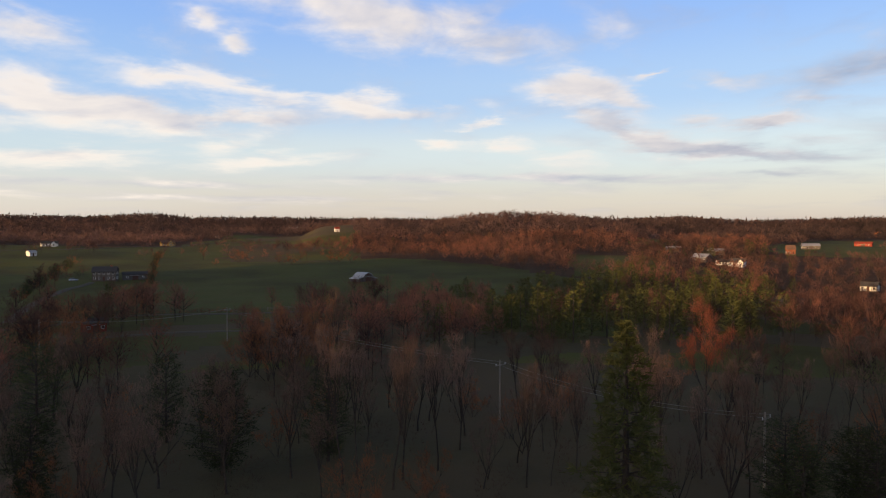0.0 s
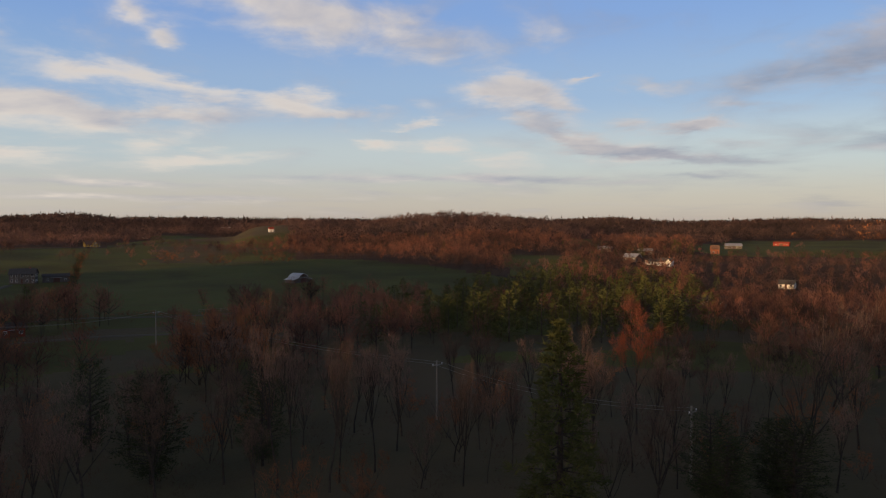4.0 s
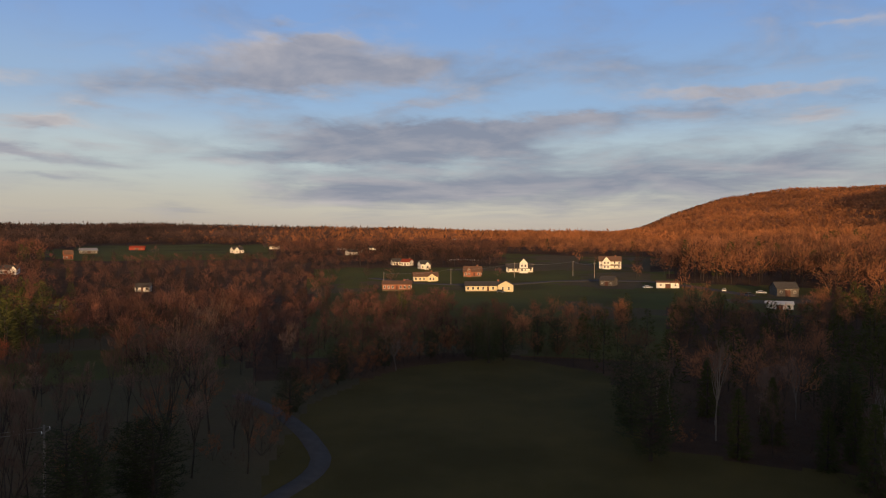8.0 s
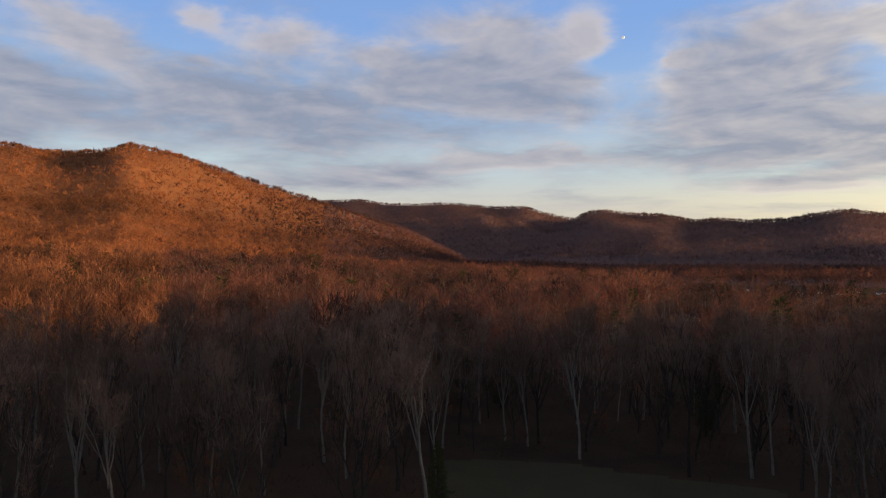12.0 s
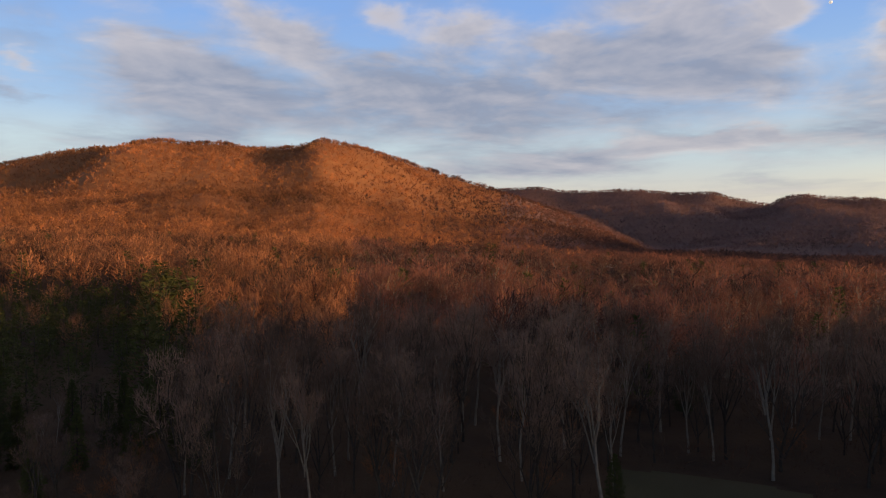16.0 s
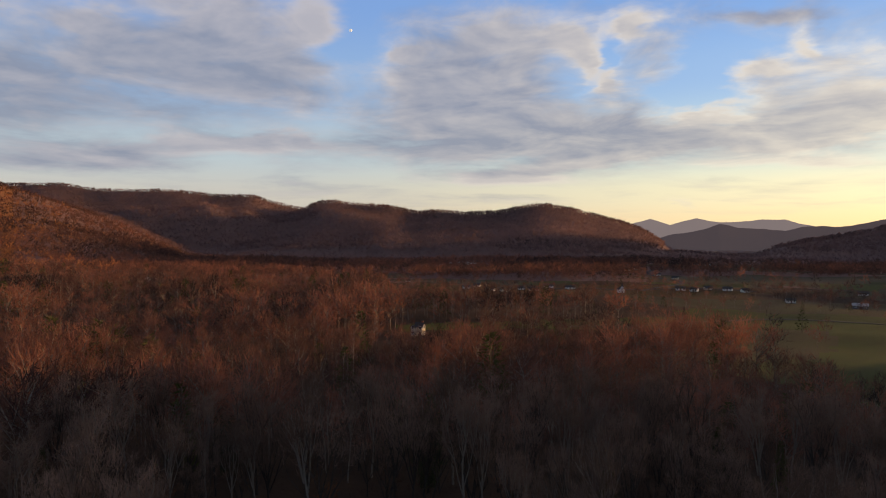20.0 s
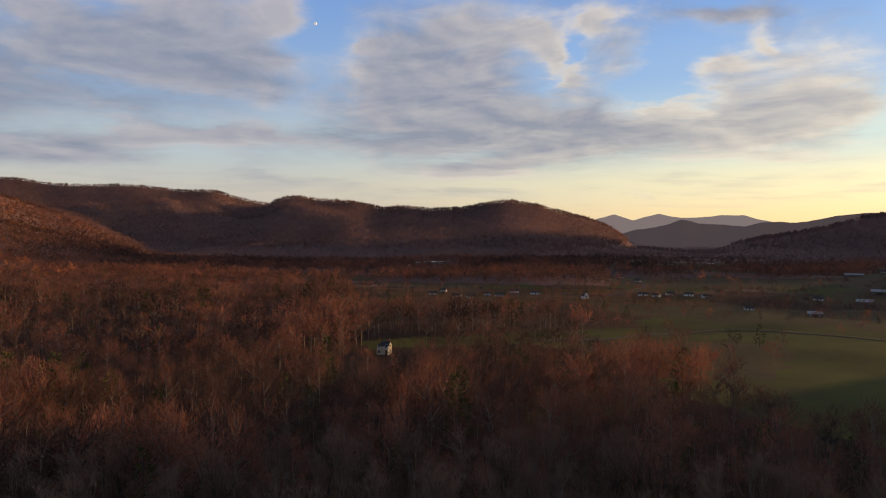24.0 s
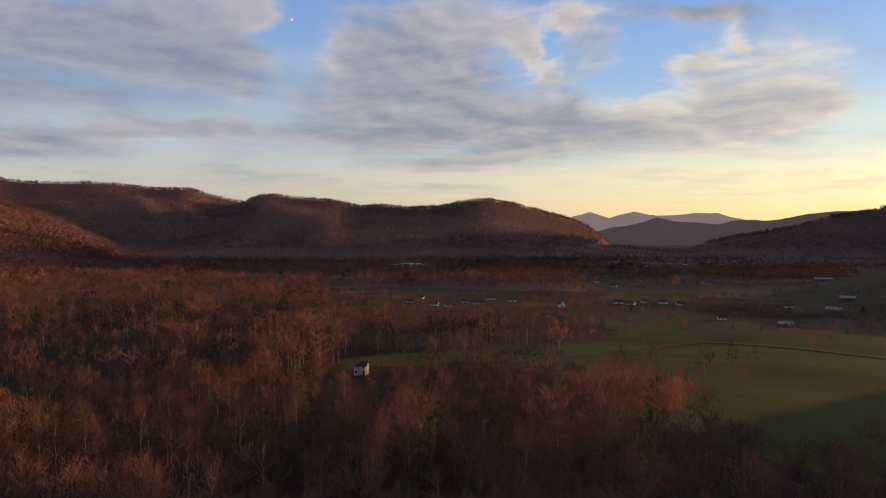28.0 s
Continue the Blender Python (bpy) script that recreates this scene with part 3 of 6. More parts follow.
def height(x, y):
    x, y = np.asarray(x, float), np.asarray(y, float)
    az, r = polar(x, y)
    south = np.interp(r, [0, 120, 350, 700, 1400, 1900, 5000], [0, -1, -8, -12, -22, -33, -36])
    north = np.interp(r, [0, 340, 450, 600, 800, 1300, 5000], [0, 0, 4, 10, 16, 20, 24])
    east = np.interp(r, [0, 260, 340, 450, 620, 1000, 5000], [0, 0, 2, 7, 12, 26, 40])
    ws = smooth(-az, 95, 150)
    we = smooth(-az, 35, 60) * (1 - ws)
    z = south * ws + east * we + north * (1 - ws - we)
    z = z + fbm(x, y, 190, 5) * np.interp(r, [0, 60, 300, 900, 2000], [.4, 1.2, 5, 14, 26]) + fbm(x, y, 42, 9) * np.interp(r, [0, 80, 400], [.2, .8, 1.6])
    # a long ridge in the west, out of view, behind which the sun stands: its shade lies over the near ground
    sx, sy = -math.sin(radians(SUN_AZ)), math.cos(radians(SUN_AZ))
    along, across = x * sx + y * sy, x * sy - y * sx
    crest_z = 20.5 + 1000 * math.tan(radians(SUN_EL)) + fbm(across, across * 0, 160, 83, 2) * 4 + 5 * np.exp(-((across + 35) / 35) ** 2) - 18 * smooth(-across, 120, 260) - 55 * smooth(-across, 116, 196) + 15 * np.exp(-((across + 125) / 50) ** 2) + 13 * smooth(across, 55, 200) + 8 * smooth(across, 220, 300) + 5 * np.exp(-((across - 30) / 12) ** 2) - 5 * np.exp(-((across - 52) / 7) ** 2) - 7 * np.exp(-((across - 135) / 26) ** 2)
    z = z + (crest_z - z) * np.exp(-((along - 1000) / 190) ** 2) * smooth(-across, -560, -440) * smooth(across, -640, -420)
    top = z
    for pts, dist, near, far, spur, eye in RIDGES:
        d = dist * (1 + .05 * np.sin(np.radians(az * 7 + dist)) + .10 * fbm(az * 11, az * 3 + dist, 60, 3, 3))
        zc = eye + d * np.tan(np.radians(crest(az, pts)))
        s = (d - r) / near
        bend = az + 2.2 * np.clip(s, 0, 1) + 1.2 * fbm(x, y, 900, 31, 2)
        gully = (1 - 2 * np.abs(np.sin(np.radians(bend) * 15 + dist))) * .6 + fbm(bend * 20, r * .08, 100, 21, 4) * 1.8
        s = s + np.where(s > 0, spur * gully * np.clip(s, 0, 1) * (1 - np.clip(s, 0, 1)) * 2.2, 0)
        t = np.where(s > 0, np.clip(1 - s, 0, 1), np.clip(1 + s * near / far, 0, 1))
        prof = np.where(s > 0, t ** 1.45, t * t * (3 - 2 * t))
        top = np.maximum(top, z + np.maximum(zc - z, 0) * prof)
    for line, high, left, right in SPURS:
        rs, bs = [q[1] for q in line[::-1]], [q[0] for q in line[::-1]]
        d = r * np.radians(az - np.interp(r, rs, bs) + .5 * fbm(x, y, 260, 37, 3))
        taper = smooth(r, rs[0] - 60, rs[0] + .35 * (rs[-1] - rs[0])) * (1 - smooth(r, rs[-1] - .3 * (rs[-1] - rs[0]), rs[-1]))
        top = top + high * taper * np.exp(-(d / np.where(d > 0, left, right)) ** 2)
    return top


def height_at(x, y):
    return float(height(np.array([x]), np.array([y]))[0])


def mesh_object(name, verts, faces, mats, parent=None, label="", mat_index=None, shade=False):
    """verts (n,3) and triangle faces (m,3) as arrays, made into one mesh object."""
    me = bpy.data.meshes.new(name)
    verts, faces = np.asarray(verts, np.float32), np.asarray(faces, np.int32)
    me.vertices.add(len(verts))
    me.vertices.foreach_set("co", verts.ravel())
    k = faces.shape[1]
    me.loops.add(faces.size)
    me.loops.foreach_set("vertex_index", faces.ravel())
    me.polygons.add(len(faces))
    me.polygons.foreach_set("loop_start", np.arange(0, faces.size, k, dtype=np.int32))
    for m in mats:
        me.materials.append(m)
    if mat_index is not None:
        me.polygons.foreach_set("material_index", np.asarray(mat_index, np.int32))
    me.update(calc_edges=True)
    if shade:
        me.polygons.foreach_set("use_smooth", np.ones(len(faces), bool))
    ob = new(name, me)
    if parent:
        ob.parent = parent
    return tagged(ob, label) if label else ob


def inside(az, r, a0, a1, r0, r1, soft_=0.0):
    """Within a sector: bearings a1 < az < a0, distances r0 to r1."""
    return (az < a0) & (az > a1) & (r > r0) & (r < r1)


def band(az, r, pts, half):
    """Within half metres of a line given as (bearing, distance) pairs."""
    a = np.array([p[0] for p in pts[::-1]], float)
    d = np.array([p[1] for p in pts[::-1]], float)
    return (np.abs(r - np.interp(az, a, d)) < half) & (az >= a[0]) & (az <= a[-1])


def cover_kind(x, y):
    """0 bare woods, 1 pasture, 2 dry grass and brush, 3 mown yard or meadow with few trees, 4 stubble, for arrays."""
    az, r = polar(x, y)
    w = fbm(x, y, 160, 41) * 60
    wa = fbm(x, y, 220, 47) * 9
    az0, r0 = az, r
    az = az + fbm(x, y, 110, 48) * np.interp(r, [80, 400, 900], [3, 9, 14])
    r = r * (1 + fbm(x, y, 90, 49) * np.interp(r, [90, 250, 600], [.05, .16, .3]))
    k = np.zeros_like(r, int)
    north = az > -40
    k[north & (r < 260)] = 3
    k[inside(az, r, 14, -6, 250, 600)] = 1
    k[inside(az, r, 60, 13, 230, 800)] = 1
    k[inside(az + wa, r + w, 5, -11, 300, 610)] = 1
    k[inside(az + wa, r + w, -11, -19, 560, 900)] = 1
    k[inside(az + wa * .5, r + w, -25, -41, 610, 830)] = 1
    k[inside(az, r, -14, -40, 115, 260)] = 3
    az, r = az0 + fbm(x, y, 70, 44) * 2.5, r0 * (1 + fbm(x, y, 70, 45) * .1)
    k[(az < 7.5) & (az > -25) & (r > np.interp(az, [-25, -12, -9.9, -5.4, -.7, 7.5], [400, 400, 412, 492, 530, 580])) & (r < 1700)] = 0
    k[inside(az, r, -10.6, -18, 430, 602)] = 1
    k[inside(az, r, -15, -18.6, 720, 850)] = 1
    hill = inside(az, r, 17.5, 7.2, 560, 1180)
    k[hill] = np.where(fbm(x, y, 90, 46)[hill] > -.03, 2, 1)
    k[inside(az, r, 60, 17, 810, 2000)] = 0
    k[inside(az, r, 20, 15.5, 800, 1000)] = 1
    k[inside(az, r, -27.5, -41, 600, 1010)] = 1
    # the mown field in the east, and the yards of the houses behind it
    az, r = az0, r0
    rr = np.interp(az, [-72, -68, -60, -52, -44, -40], [84, 150, 168, 152, 118, 80])
    k[(az < -40) & (az > -73) & (r < rr)] = 4
    k[(r0 < 140) & (az0 > -52) & (az0 < -34) & (k == 0)] = 3
    az, r = az0 + fbm(x, y, 60, 50) * 5, r0 * (1 + fbm(x, y, 60, 51) * .14)
    k[inside(az, r, -44, -73, 172, 480)] = 3
    k[inside(az + wa * .4, r, -60, -72, 180, 620)] = 3
    k[inside(az, r, -72, -84, 285, 390)] = 3
    k[inside(az, r, -50, -66, 235, 350)] = 1
    k[inside(az, r, -66, -86, 60, 97)] = 4
    # a glade below the drone and the southern valley's meadows
    az, r = az0, r0 + fbm(x, y, 25, 53) * 12
    k[inside(az, r, -140, -166, 0, 92)] = 1
    k[(r < 66)] = 4
    az, r = az0 + fbm(x, y, 120, 54) * 9, r0 * (1 + fbm(x, y, 100, 55) * .22)
    ss = np.interp(-az, [160, 165, 172, 178, 184, 190, 194, 200, 240], [350, 348, 372, 360, 262, 236, 215, 198, 185])
    outer = np.interp(-az, [158, 165, 172, 178, 184, 190, 200], [356, 376, 415, 450, 520, 600, 620])
    k[(az < -160) & (az > -245) & (r + w * .3 > ss) & (r < outer)] = 1
    k[(az < -179) & (az > -245) & (r >= 560) & (r + w < 1500) & (fbm(x, y, 330, 77) > -.07)] = 1
    k[(az < -128) & (az > -172) & (r > 640) & (r < 1500) & (fbm(x * .6 + y * .3, y * 1.6, 200, 91) > .22)] = 1
    open_ = (az < -177) & (az > -245) & (r >= 520) & (r < 1500)
    k[open_ & (fbm(x, y, 300, 77) > -.11)] = 1
    k[open_ & (fbm(x, y, 140, 78) > .05)] = 2
    k[open_ & (r > 950) & (fbm(x, y, 200, 79) > -.02)] = 0
    k[inside(az, r, -178, -245, 470, 590)] = 2
    k[inside(az, r, -161.5, -188, 585, 735)] = 3
    k[(az < -128) & (az > -162) & (r > 690) & (r < 1250) & (fbm(x * .5 + y * .3, y * 1.6, 210, 93) > .2)] = 2
    k[inside(az0 + fbm(x, y, 60, 56) * 8, r0 * (1 + fbm(x, y, 45, 58) * .2), -175, -191, 298, 392)] = 2
    return k


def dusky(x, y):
    """Where the southern mountains take greyer colours that stand in for haze and shade."""
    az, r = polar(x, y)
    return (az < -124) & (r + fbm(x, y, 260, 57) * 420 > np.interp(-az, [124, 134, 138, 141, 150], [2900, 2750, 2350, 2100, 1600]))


rings = np.unique(np.concatenate([[0.0], np.geomspace(4, 4700, 200), np.arange(60, 180, 1.6), np.arange(180, 640, 6.0), np.arange(640, 1300, 11), np.arange(1950, 4300, 30)]))
spokes = np.radians(np.arange(0, 360, 0.6))
RR, AA = np.meshgrid(rings, spokes, indexing="ij")
gx, gy = -np.sin(AA) * RR, np.cos(AA) * RR
gz = height(gx.ravel(), gy.ravel())
n_a = len(spokes)
i, j = np.meshgrid(np.arange(len(rings) - 1), np.arange(n_a), indexing="ij")
i, j = i.ravel(), j.ravel()
jn = (j + 1) % n_a
quads = np.stack([i * n_a + j, (i + 1) * n_a + j, (i + 1) * n_a + jn, i * n_a + jn], 1)[:, ::-1]
gv = np.stack([gx.ravel(), gy.ravel(), gz], 1)
mid = gv[quads].mean(1)
kinds = cover_kind(mid[:, 0], mid[:, 1])
ground_mat = np.choose(kinds, [1, 0, 2, 3, 4])
mid_az, mid_r = polar(mid[:, 0], mid[:, 1])
ground_mat = np.where((mid_az > -48) & (mid_az < 60) & (mid_r < 330) & (kinds == 3), np.where((fbm(mid[:, 0], mid[:, 1], 36, 42) > .02) & (mid_r > 150), 0, 7), ground_mat)
ground_mat = np.where((mid_az < -44) & (mid_az > -86) & (mid_r > 170) & (kinds == 3), np.where(fbm(mid[:, 0], mid[:, 1], 50, 40) > -.12, 0, 7), ground_mat)
ground_mat = np.where((mid_az < -120) & (mid_r < 130) & (kinds == 1), 7, ground_mat)
ground_mat = np.where((mid_az < -120) & (mid_r > 560) & (kinds == 1) & (fbm(mid[:, 0], mid[:, 1], 150, 43) > -.1), 7, ground_mat)
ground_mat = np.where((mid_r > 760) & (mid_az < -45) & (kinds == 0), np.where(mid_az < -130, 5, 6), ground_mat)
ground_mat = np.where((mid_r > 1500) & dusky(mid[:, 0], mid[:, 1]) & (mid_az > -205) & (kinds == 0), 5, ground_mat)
GRID_Z = gz.reshape(len(rings), n_a)


def ground_z(x, y):
    """The height of the ground sheet itself, between its points."""
    r = np.hypot(x, y)
    a = np.degrees(np.arctan2(-x, y)) % 360 / 0.6
    i = np.clip(np.searchsorted(rings, r) - 1, 0, len(rings) - 2)
    u = (r - rings[i]) / (rings[i + 1] - rings[i])
    j = np.floor(a).astype(int)
    v = a - j
    j, k = j % n_a, (j + 1) % n_a
    return (GRID_Z[i, j] * (1 - v) + GRID_Z[i, k] * v) * (1 - u) + (GRID_Z[i + 1, j] * (1 - v) + GRID_Z[i + 1, k] * v) * u


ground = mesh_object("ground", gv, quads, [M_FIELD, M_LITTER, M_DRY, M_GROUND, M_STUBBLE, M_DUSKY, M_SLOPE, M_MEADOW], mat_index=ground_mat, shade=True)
tagged(ground, "rolling valley floor, pastures and wooded mountains in dusk light", "ground", kind="structure")

# ---- where the buildings and roads lie: bearing, distance, width kept clear of trees ----
CLEARINGS = [(6.4, 392, 14), (-58.8, 346, 26), (-61.1, 453, 20), (-68.3, 491, 18), (-57.3, 426, 13), (-53.4, 405, 16), (-51.1, 358, 16), (-53.3, 472, 9), (-51.8, 511, 12), (-80.9, 352, 16), (-80.6, 300, 12), (-72.6, 371, 14), (-68.2, 378, 9),
             (-20.5, 531, 14), (-23.0, 508, 12), (-26.6, 613, 10), (-31.2, 799, 20), (-38.4, 678, 13), (36.8, 474, 20), (33.9, 533, 18), (21.4, 854, 18), (25.6, 434, 22), (-159.9, 323, 12), (-133.9, 822, 14), (-139, 803, 16), (-147.8, 818, 16), (-163.8, 1338, 70)]
CLEARINGS += [(a, 640, 14) for a in (-163.7, -165.7, -167, -169.2, -170.4, -172.1, -176.1, -180.6, -183, -185)]
# roads: points as (bearing, distance), half width, surface
WAYS = [([(-38.5, 128), (-41.5, 114), (-43.4, 103), (-44.2, 97), (-44.9, 90), (-44.2, 84), (-42.3, 79), (-39, 73), (-33, 66)], 1.25, M_ASPHALT),
        ([(38, 250), (31, 246), (24, 262), (16, 256), (8, 262)], 1.3, M_GRAVEL), ([(27, 212), (21, 212), (12, 206), (6, 196)], 1.2, M_GRAVEL), ([(32, 262), (30.5, 320), (28.5, 380), (26.6, 425)], 1.6, M_GRAVEL),
        ([(36, 700), (30, 690), (24, 790), (16, 900)], 2, M_GRAVEL),
        ([(-172, 372), (-177.7, 388), (-180.8, 410), (-186, 444), (-189.5, 449), (-194, 440), (-199, 427)], 1.8, M_GRAVEL),
        ([(-179, 1090), (-178.2, 982), (-179, 860), (-180.7, 783), (-179, 690), (-177.6, 640)], 2.2, M_ASPHALT), ([(-163, 668), (-168, 668), (-173, 672), (-178, 660), (-186, 672)], 2.6, M_ASPHALT),
        ([(-49, 420), (-54, 384), (-59, 372), (-65, 395), (-72, 392), (-79, 340)], 2.4, M_ASPHALT), ([(-77, 318), (-80.2, 322), (-83, 334)], 5, M_GRAVEL)]


def way_points(pts, step=4.0):
    """A smooth line through the points, as an array of x, y."""
    P = np.array([bearing(a, d)[:2] for a, d in pts])
    P = np.concatenate([[2 * P[0] - P[1]], P, [2 * P[-1] - P[-2]]])
    out = []
    for k in range(1, len(P) - 2):
        n = max(2, int(np.linalg.norm(P[k + 1] - P[k]) / step))
        t = np.arange(n)[:, None] / n
        out.append(.5 * (2 * P[k] + (P[k + 1] - P[k - 1]) * t + (2 * P[k - 1] - 5 * P[k] + 4 * P[k + 1] - P[k + 2]) * t ** 2 + (3 * P[k] - P[k - 1] - 3 * P[k + 1] + P[k + 2]) * t ** 3))
    return np.concatenate(out + [P[-2:-1]])


def near_way(x, y, pts, dist):
    hit_ = np.zeros(len(x), bool)
    for q in way_points(pts, 8.0):
        hit_ |= (np.abs(x - q[0]) < dist) & (np.abs(y - q[1]) < dist)
    return hit_


for pts, half, mat in WAYS:
    Q = way_points(pts, 2.5)
    tan = np.gradient(Q, axis=0)
    tan /= np.linalg.norm(tan, axis=1, keepdims=True)
    side = np.stack([-tan[:, 1], tan[:, 0]], 1)
    cols = []
    for s, dz in ((-1.15, -.25), (-1, .0), (0, .05), (1, .0), (1.15, -.25)):
        e = Q + side * half * s
        cols.append(np.column_stack([e, height(e[:, 0], e[:, 1]) + .06 + .0006 * np.hypot(Q[:, 0], Q[:, 1]) + dz]))
    V = np.stack(cols, 1).reshape(-1, 3)
    n, m = len(Q), 5
    F = [(i * m + j, i * m + j + 1, (i + 1) * m + j + 1, (i + 1) * m + j) for i in range(n - 1) for j in range(m - 1)]
    tagged(mesh_object("road", V, np.array(F)[:, ::-1], [mat], shade=True), "winding grey asphalt drive" if mat is M_ASPHALT else "pale gravel farm lane through the grass", "road", kind="structure")

# ---- trees ----
RNG = np.random.default_rng(7)


def tubes(segs):
    """Tapered tubes (p0, p1, r0, r1, sides) as arrays of vertices and triangles."""
    V, F, n0 = [], [], 0
    for p0, p1, r0, r1, n in segs:
        p0, p1 = np.array(p0, float), np.array(p1, float)
        d = p1 - p0
        d = d / (np.linalg.norm(d) + 1e-9)
        a = np.cross(d, (1, 0, 0) if abs(d[0]) < .8 else (0, 1, 0))
        a /= np.linalg.norm(a)
        b = np.cross(d, a)
        th = np.arange(n) * 2 * np.pi / n
        ring = np.cos(th)[:, None] * a + np.sin(th)[:, None] * b
        V.append(p0 + ring * r0)
        V.append(p1 + ring * r1)
        for k in range(n):
            m = (k + 1) % n
            F += [(n0 + k, n0 + m, n0 + n + m), (n0 + k, n0 + n + m, n0 + n + k)]
        n0 += 2 * n
    return np.concatenate(V), np.array(F)


def slivers(base, way, length, width, rng):
    """Thin tapering blades, each one triangle: twigs."""
    n = len(base)
    way = way / np.linalg.norm(way, axis=1, keepdims=True)
    side = np.cross(way, rng.normal(size=(n, 3)))
    side /= np.linalg.norm(side, axis=1, keepdims=True)
    w = (np.asarray(width) * np.ones(n))[:, None] * .5
    L = (np.asarray(length) * np.ones(n))[:, None]
    V = np.stack([base - side * w, base + side * w, base + way * L], 1).reshape(-1, 3)
    return V, np.arange(3 * n).reshape(-1, 3)


def bare_tree(seed, h, fork, spread, n_twigs, lean=0.05, twig=(0.07, 1.5), depth=2):
    """A leafless tree: tapered trunk, limbs that fork three times, and fine twigs."""
    rng = np.random.default_rng(seed)
    segs, tips = [], []
    r = h * 0.0085 + 0.04
    p, d = np.zeros(3), np.array([rng.normal(0, lean), rng.normal(0, lean), 1])
    steps = 4
    for k in range(steps):
        q = p + d * (fork * h / steps)
        segs.append((p if k else p - (0, 0, .6), q, r * (1.25 if k == 0 else 1 - .1 * k), r * (1 - .1 * (k + 1)), 6))
        p, d = q, d + np.array([rng.normal(0, .07), rng.normal(0, .07), 0])
    r *= .55

    def limb(p, d, length, r, level):
        d = d / np.linalg.norm(d)
        bend = d + rng.normal(0, .12, 3) + (0, 0, .10)
        m = p + d * length * .5
        q = m + bend / np.linalg.norm(bend) * length * .5
        n = 4 if level == 0 else 3
        segs.append((p, m, r, r * .75, n))
        segs.append((m, q, r * .75, r * .5, n))
        if level >= 1:
            tips.append((m, q, d))
        if level >= depth:
            return
        for _ in range(3 if level == 0 else int(rng.integers(2, 4))):
            a = rng.uniform(0, 2 * np.pi)
            out = np.array([np.cos(a), np.sin(a), rng.uniform(-.1, .4)])
            s = q if rng.random() < .6 else m
            limb(s, d * 1.0 + out * rng.uniform(.3, .6) + (0, 0, .3), length * rng.uniform(.55, .75), r * .5, level + 1)

    crown = h * (1 - fork)
    k = int(rng.integers(4, 6))
    for a in np.arange(k) * 2 * np.pi / k + rng.uniform(0, 6):
        out = np.array([np.cos(a), np.sin(a), 0])
        limb(p - (0, 0, rng.uniform(0, .18) * h), out * spread * rng.uniform(.6, 1.2) + (0, 0, 1), crown * rng.uniform(.42, .6), r, 0)
    limb(p, d, crown * .5, r, 0)
    V, F = tubes(segs)
    top = max(v[2] for v in V)
    base, way = [], []
    for _ in range(n_twigs):
        m, q, dd = tips[int(rng.integers(len(tips)))]
        s = rng.random()
        base.append(m + (q - m) * s * 1.05 + rng.normal(0, .22, 3))
        way.append(dd * .7 + rng.normal(0, .62, 3) + (0, 0, .3))
    TV, TF = slivers(np.array(base), np.array(way), rng.uniform(.5, 1, n_twigs) * twig[1] * h / 18, twig[0], rng)
    f = h / max(top, TV[:, 2].max())
    return (V * f, F), (TV * f, TF)


def pine_tree(seed, h, width, n_needles, bare=.18, blade=(.34, 1.2), droop=-.15, rounded=False):
    """A conifer: straight trunk, whorls of limbs, and sprays of needles along them."""
    rng = np.random.default_rng(seed)
    segs = [((0, 0, -.6), (0, 0, h * .55), h * .014 + .06, h * .009 + .03, 6), ((0, 0, h * .55), (0, 0, h * .97), h * .009 + .03, .02, 5)]
    base, way = [], []
    whorls = 19
    for k in range(whorls):
        u = k / (whorls - 1)
        z = h * (bare + (1 - bare) * u * .97)
        form = max(.05, 1 - (abs(u - .36) / .7) ** 2) ** .55 if rounded else (1 - u) ** .8
        reach = width * .5 * form * rng.uniform(.72, 1.12) * min(1, .55 + u * 2.2) + .15
        m = 6 if u < .8 else 4
        for a in np.arange(m) * 2 * np.pi / m + rng.uniform(0, 6):
            out = np.array([np.cos(a), np.sin(a), 0])
            L = reach * rng.uniform(.65, 1.15)
            q = np.array([0, 0, z]) + out * L + (0, 0, L * (droop + .35 * u))
            segs.append(((0, 0, z), tuple(q), .035 + .004 * h * (1 - u), .015, 3))
            c = max(2, int(n_needles / (whorls * m) * (1.5 - u)))
            for _ in range(c):
                s = rng.uniform(.25, 1.02) ** .7
                base.append(np.array([0, 0, z]) + (q - (0, 0, z)) * s + rng.normal(0, .2, 3))
                way.append(out * rng.uniform(.2, 1) + rng.normal(0, .5, 3) + (0, 0, .18))
    V, F = tubes(segs)
    n = len(base)
    NV, NF = slivers(np.array(base), np.array(way), rng.uniform(.6, 1, n) * blade[1], blade[0], rng)
    NV[:, 2] = np.minimum(NV[:, 2], h)
    return (V, F), (NV, NF)


def tree_thing(name, label, wood, leaf, wood_mat, leaf_mat, crown_name="crown", category="tree"):
    root = tagged(new(name), label, category)
    mesh_object("trunk", *wood, [wood_mat], root, shade=True)
    mesh_object(crown_name, *leaf, [leaf_mat], root)
    return root


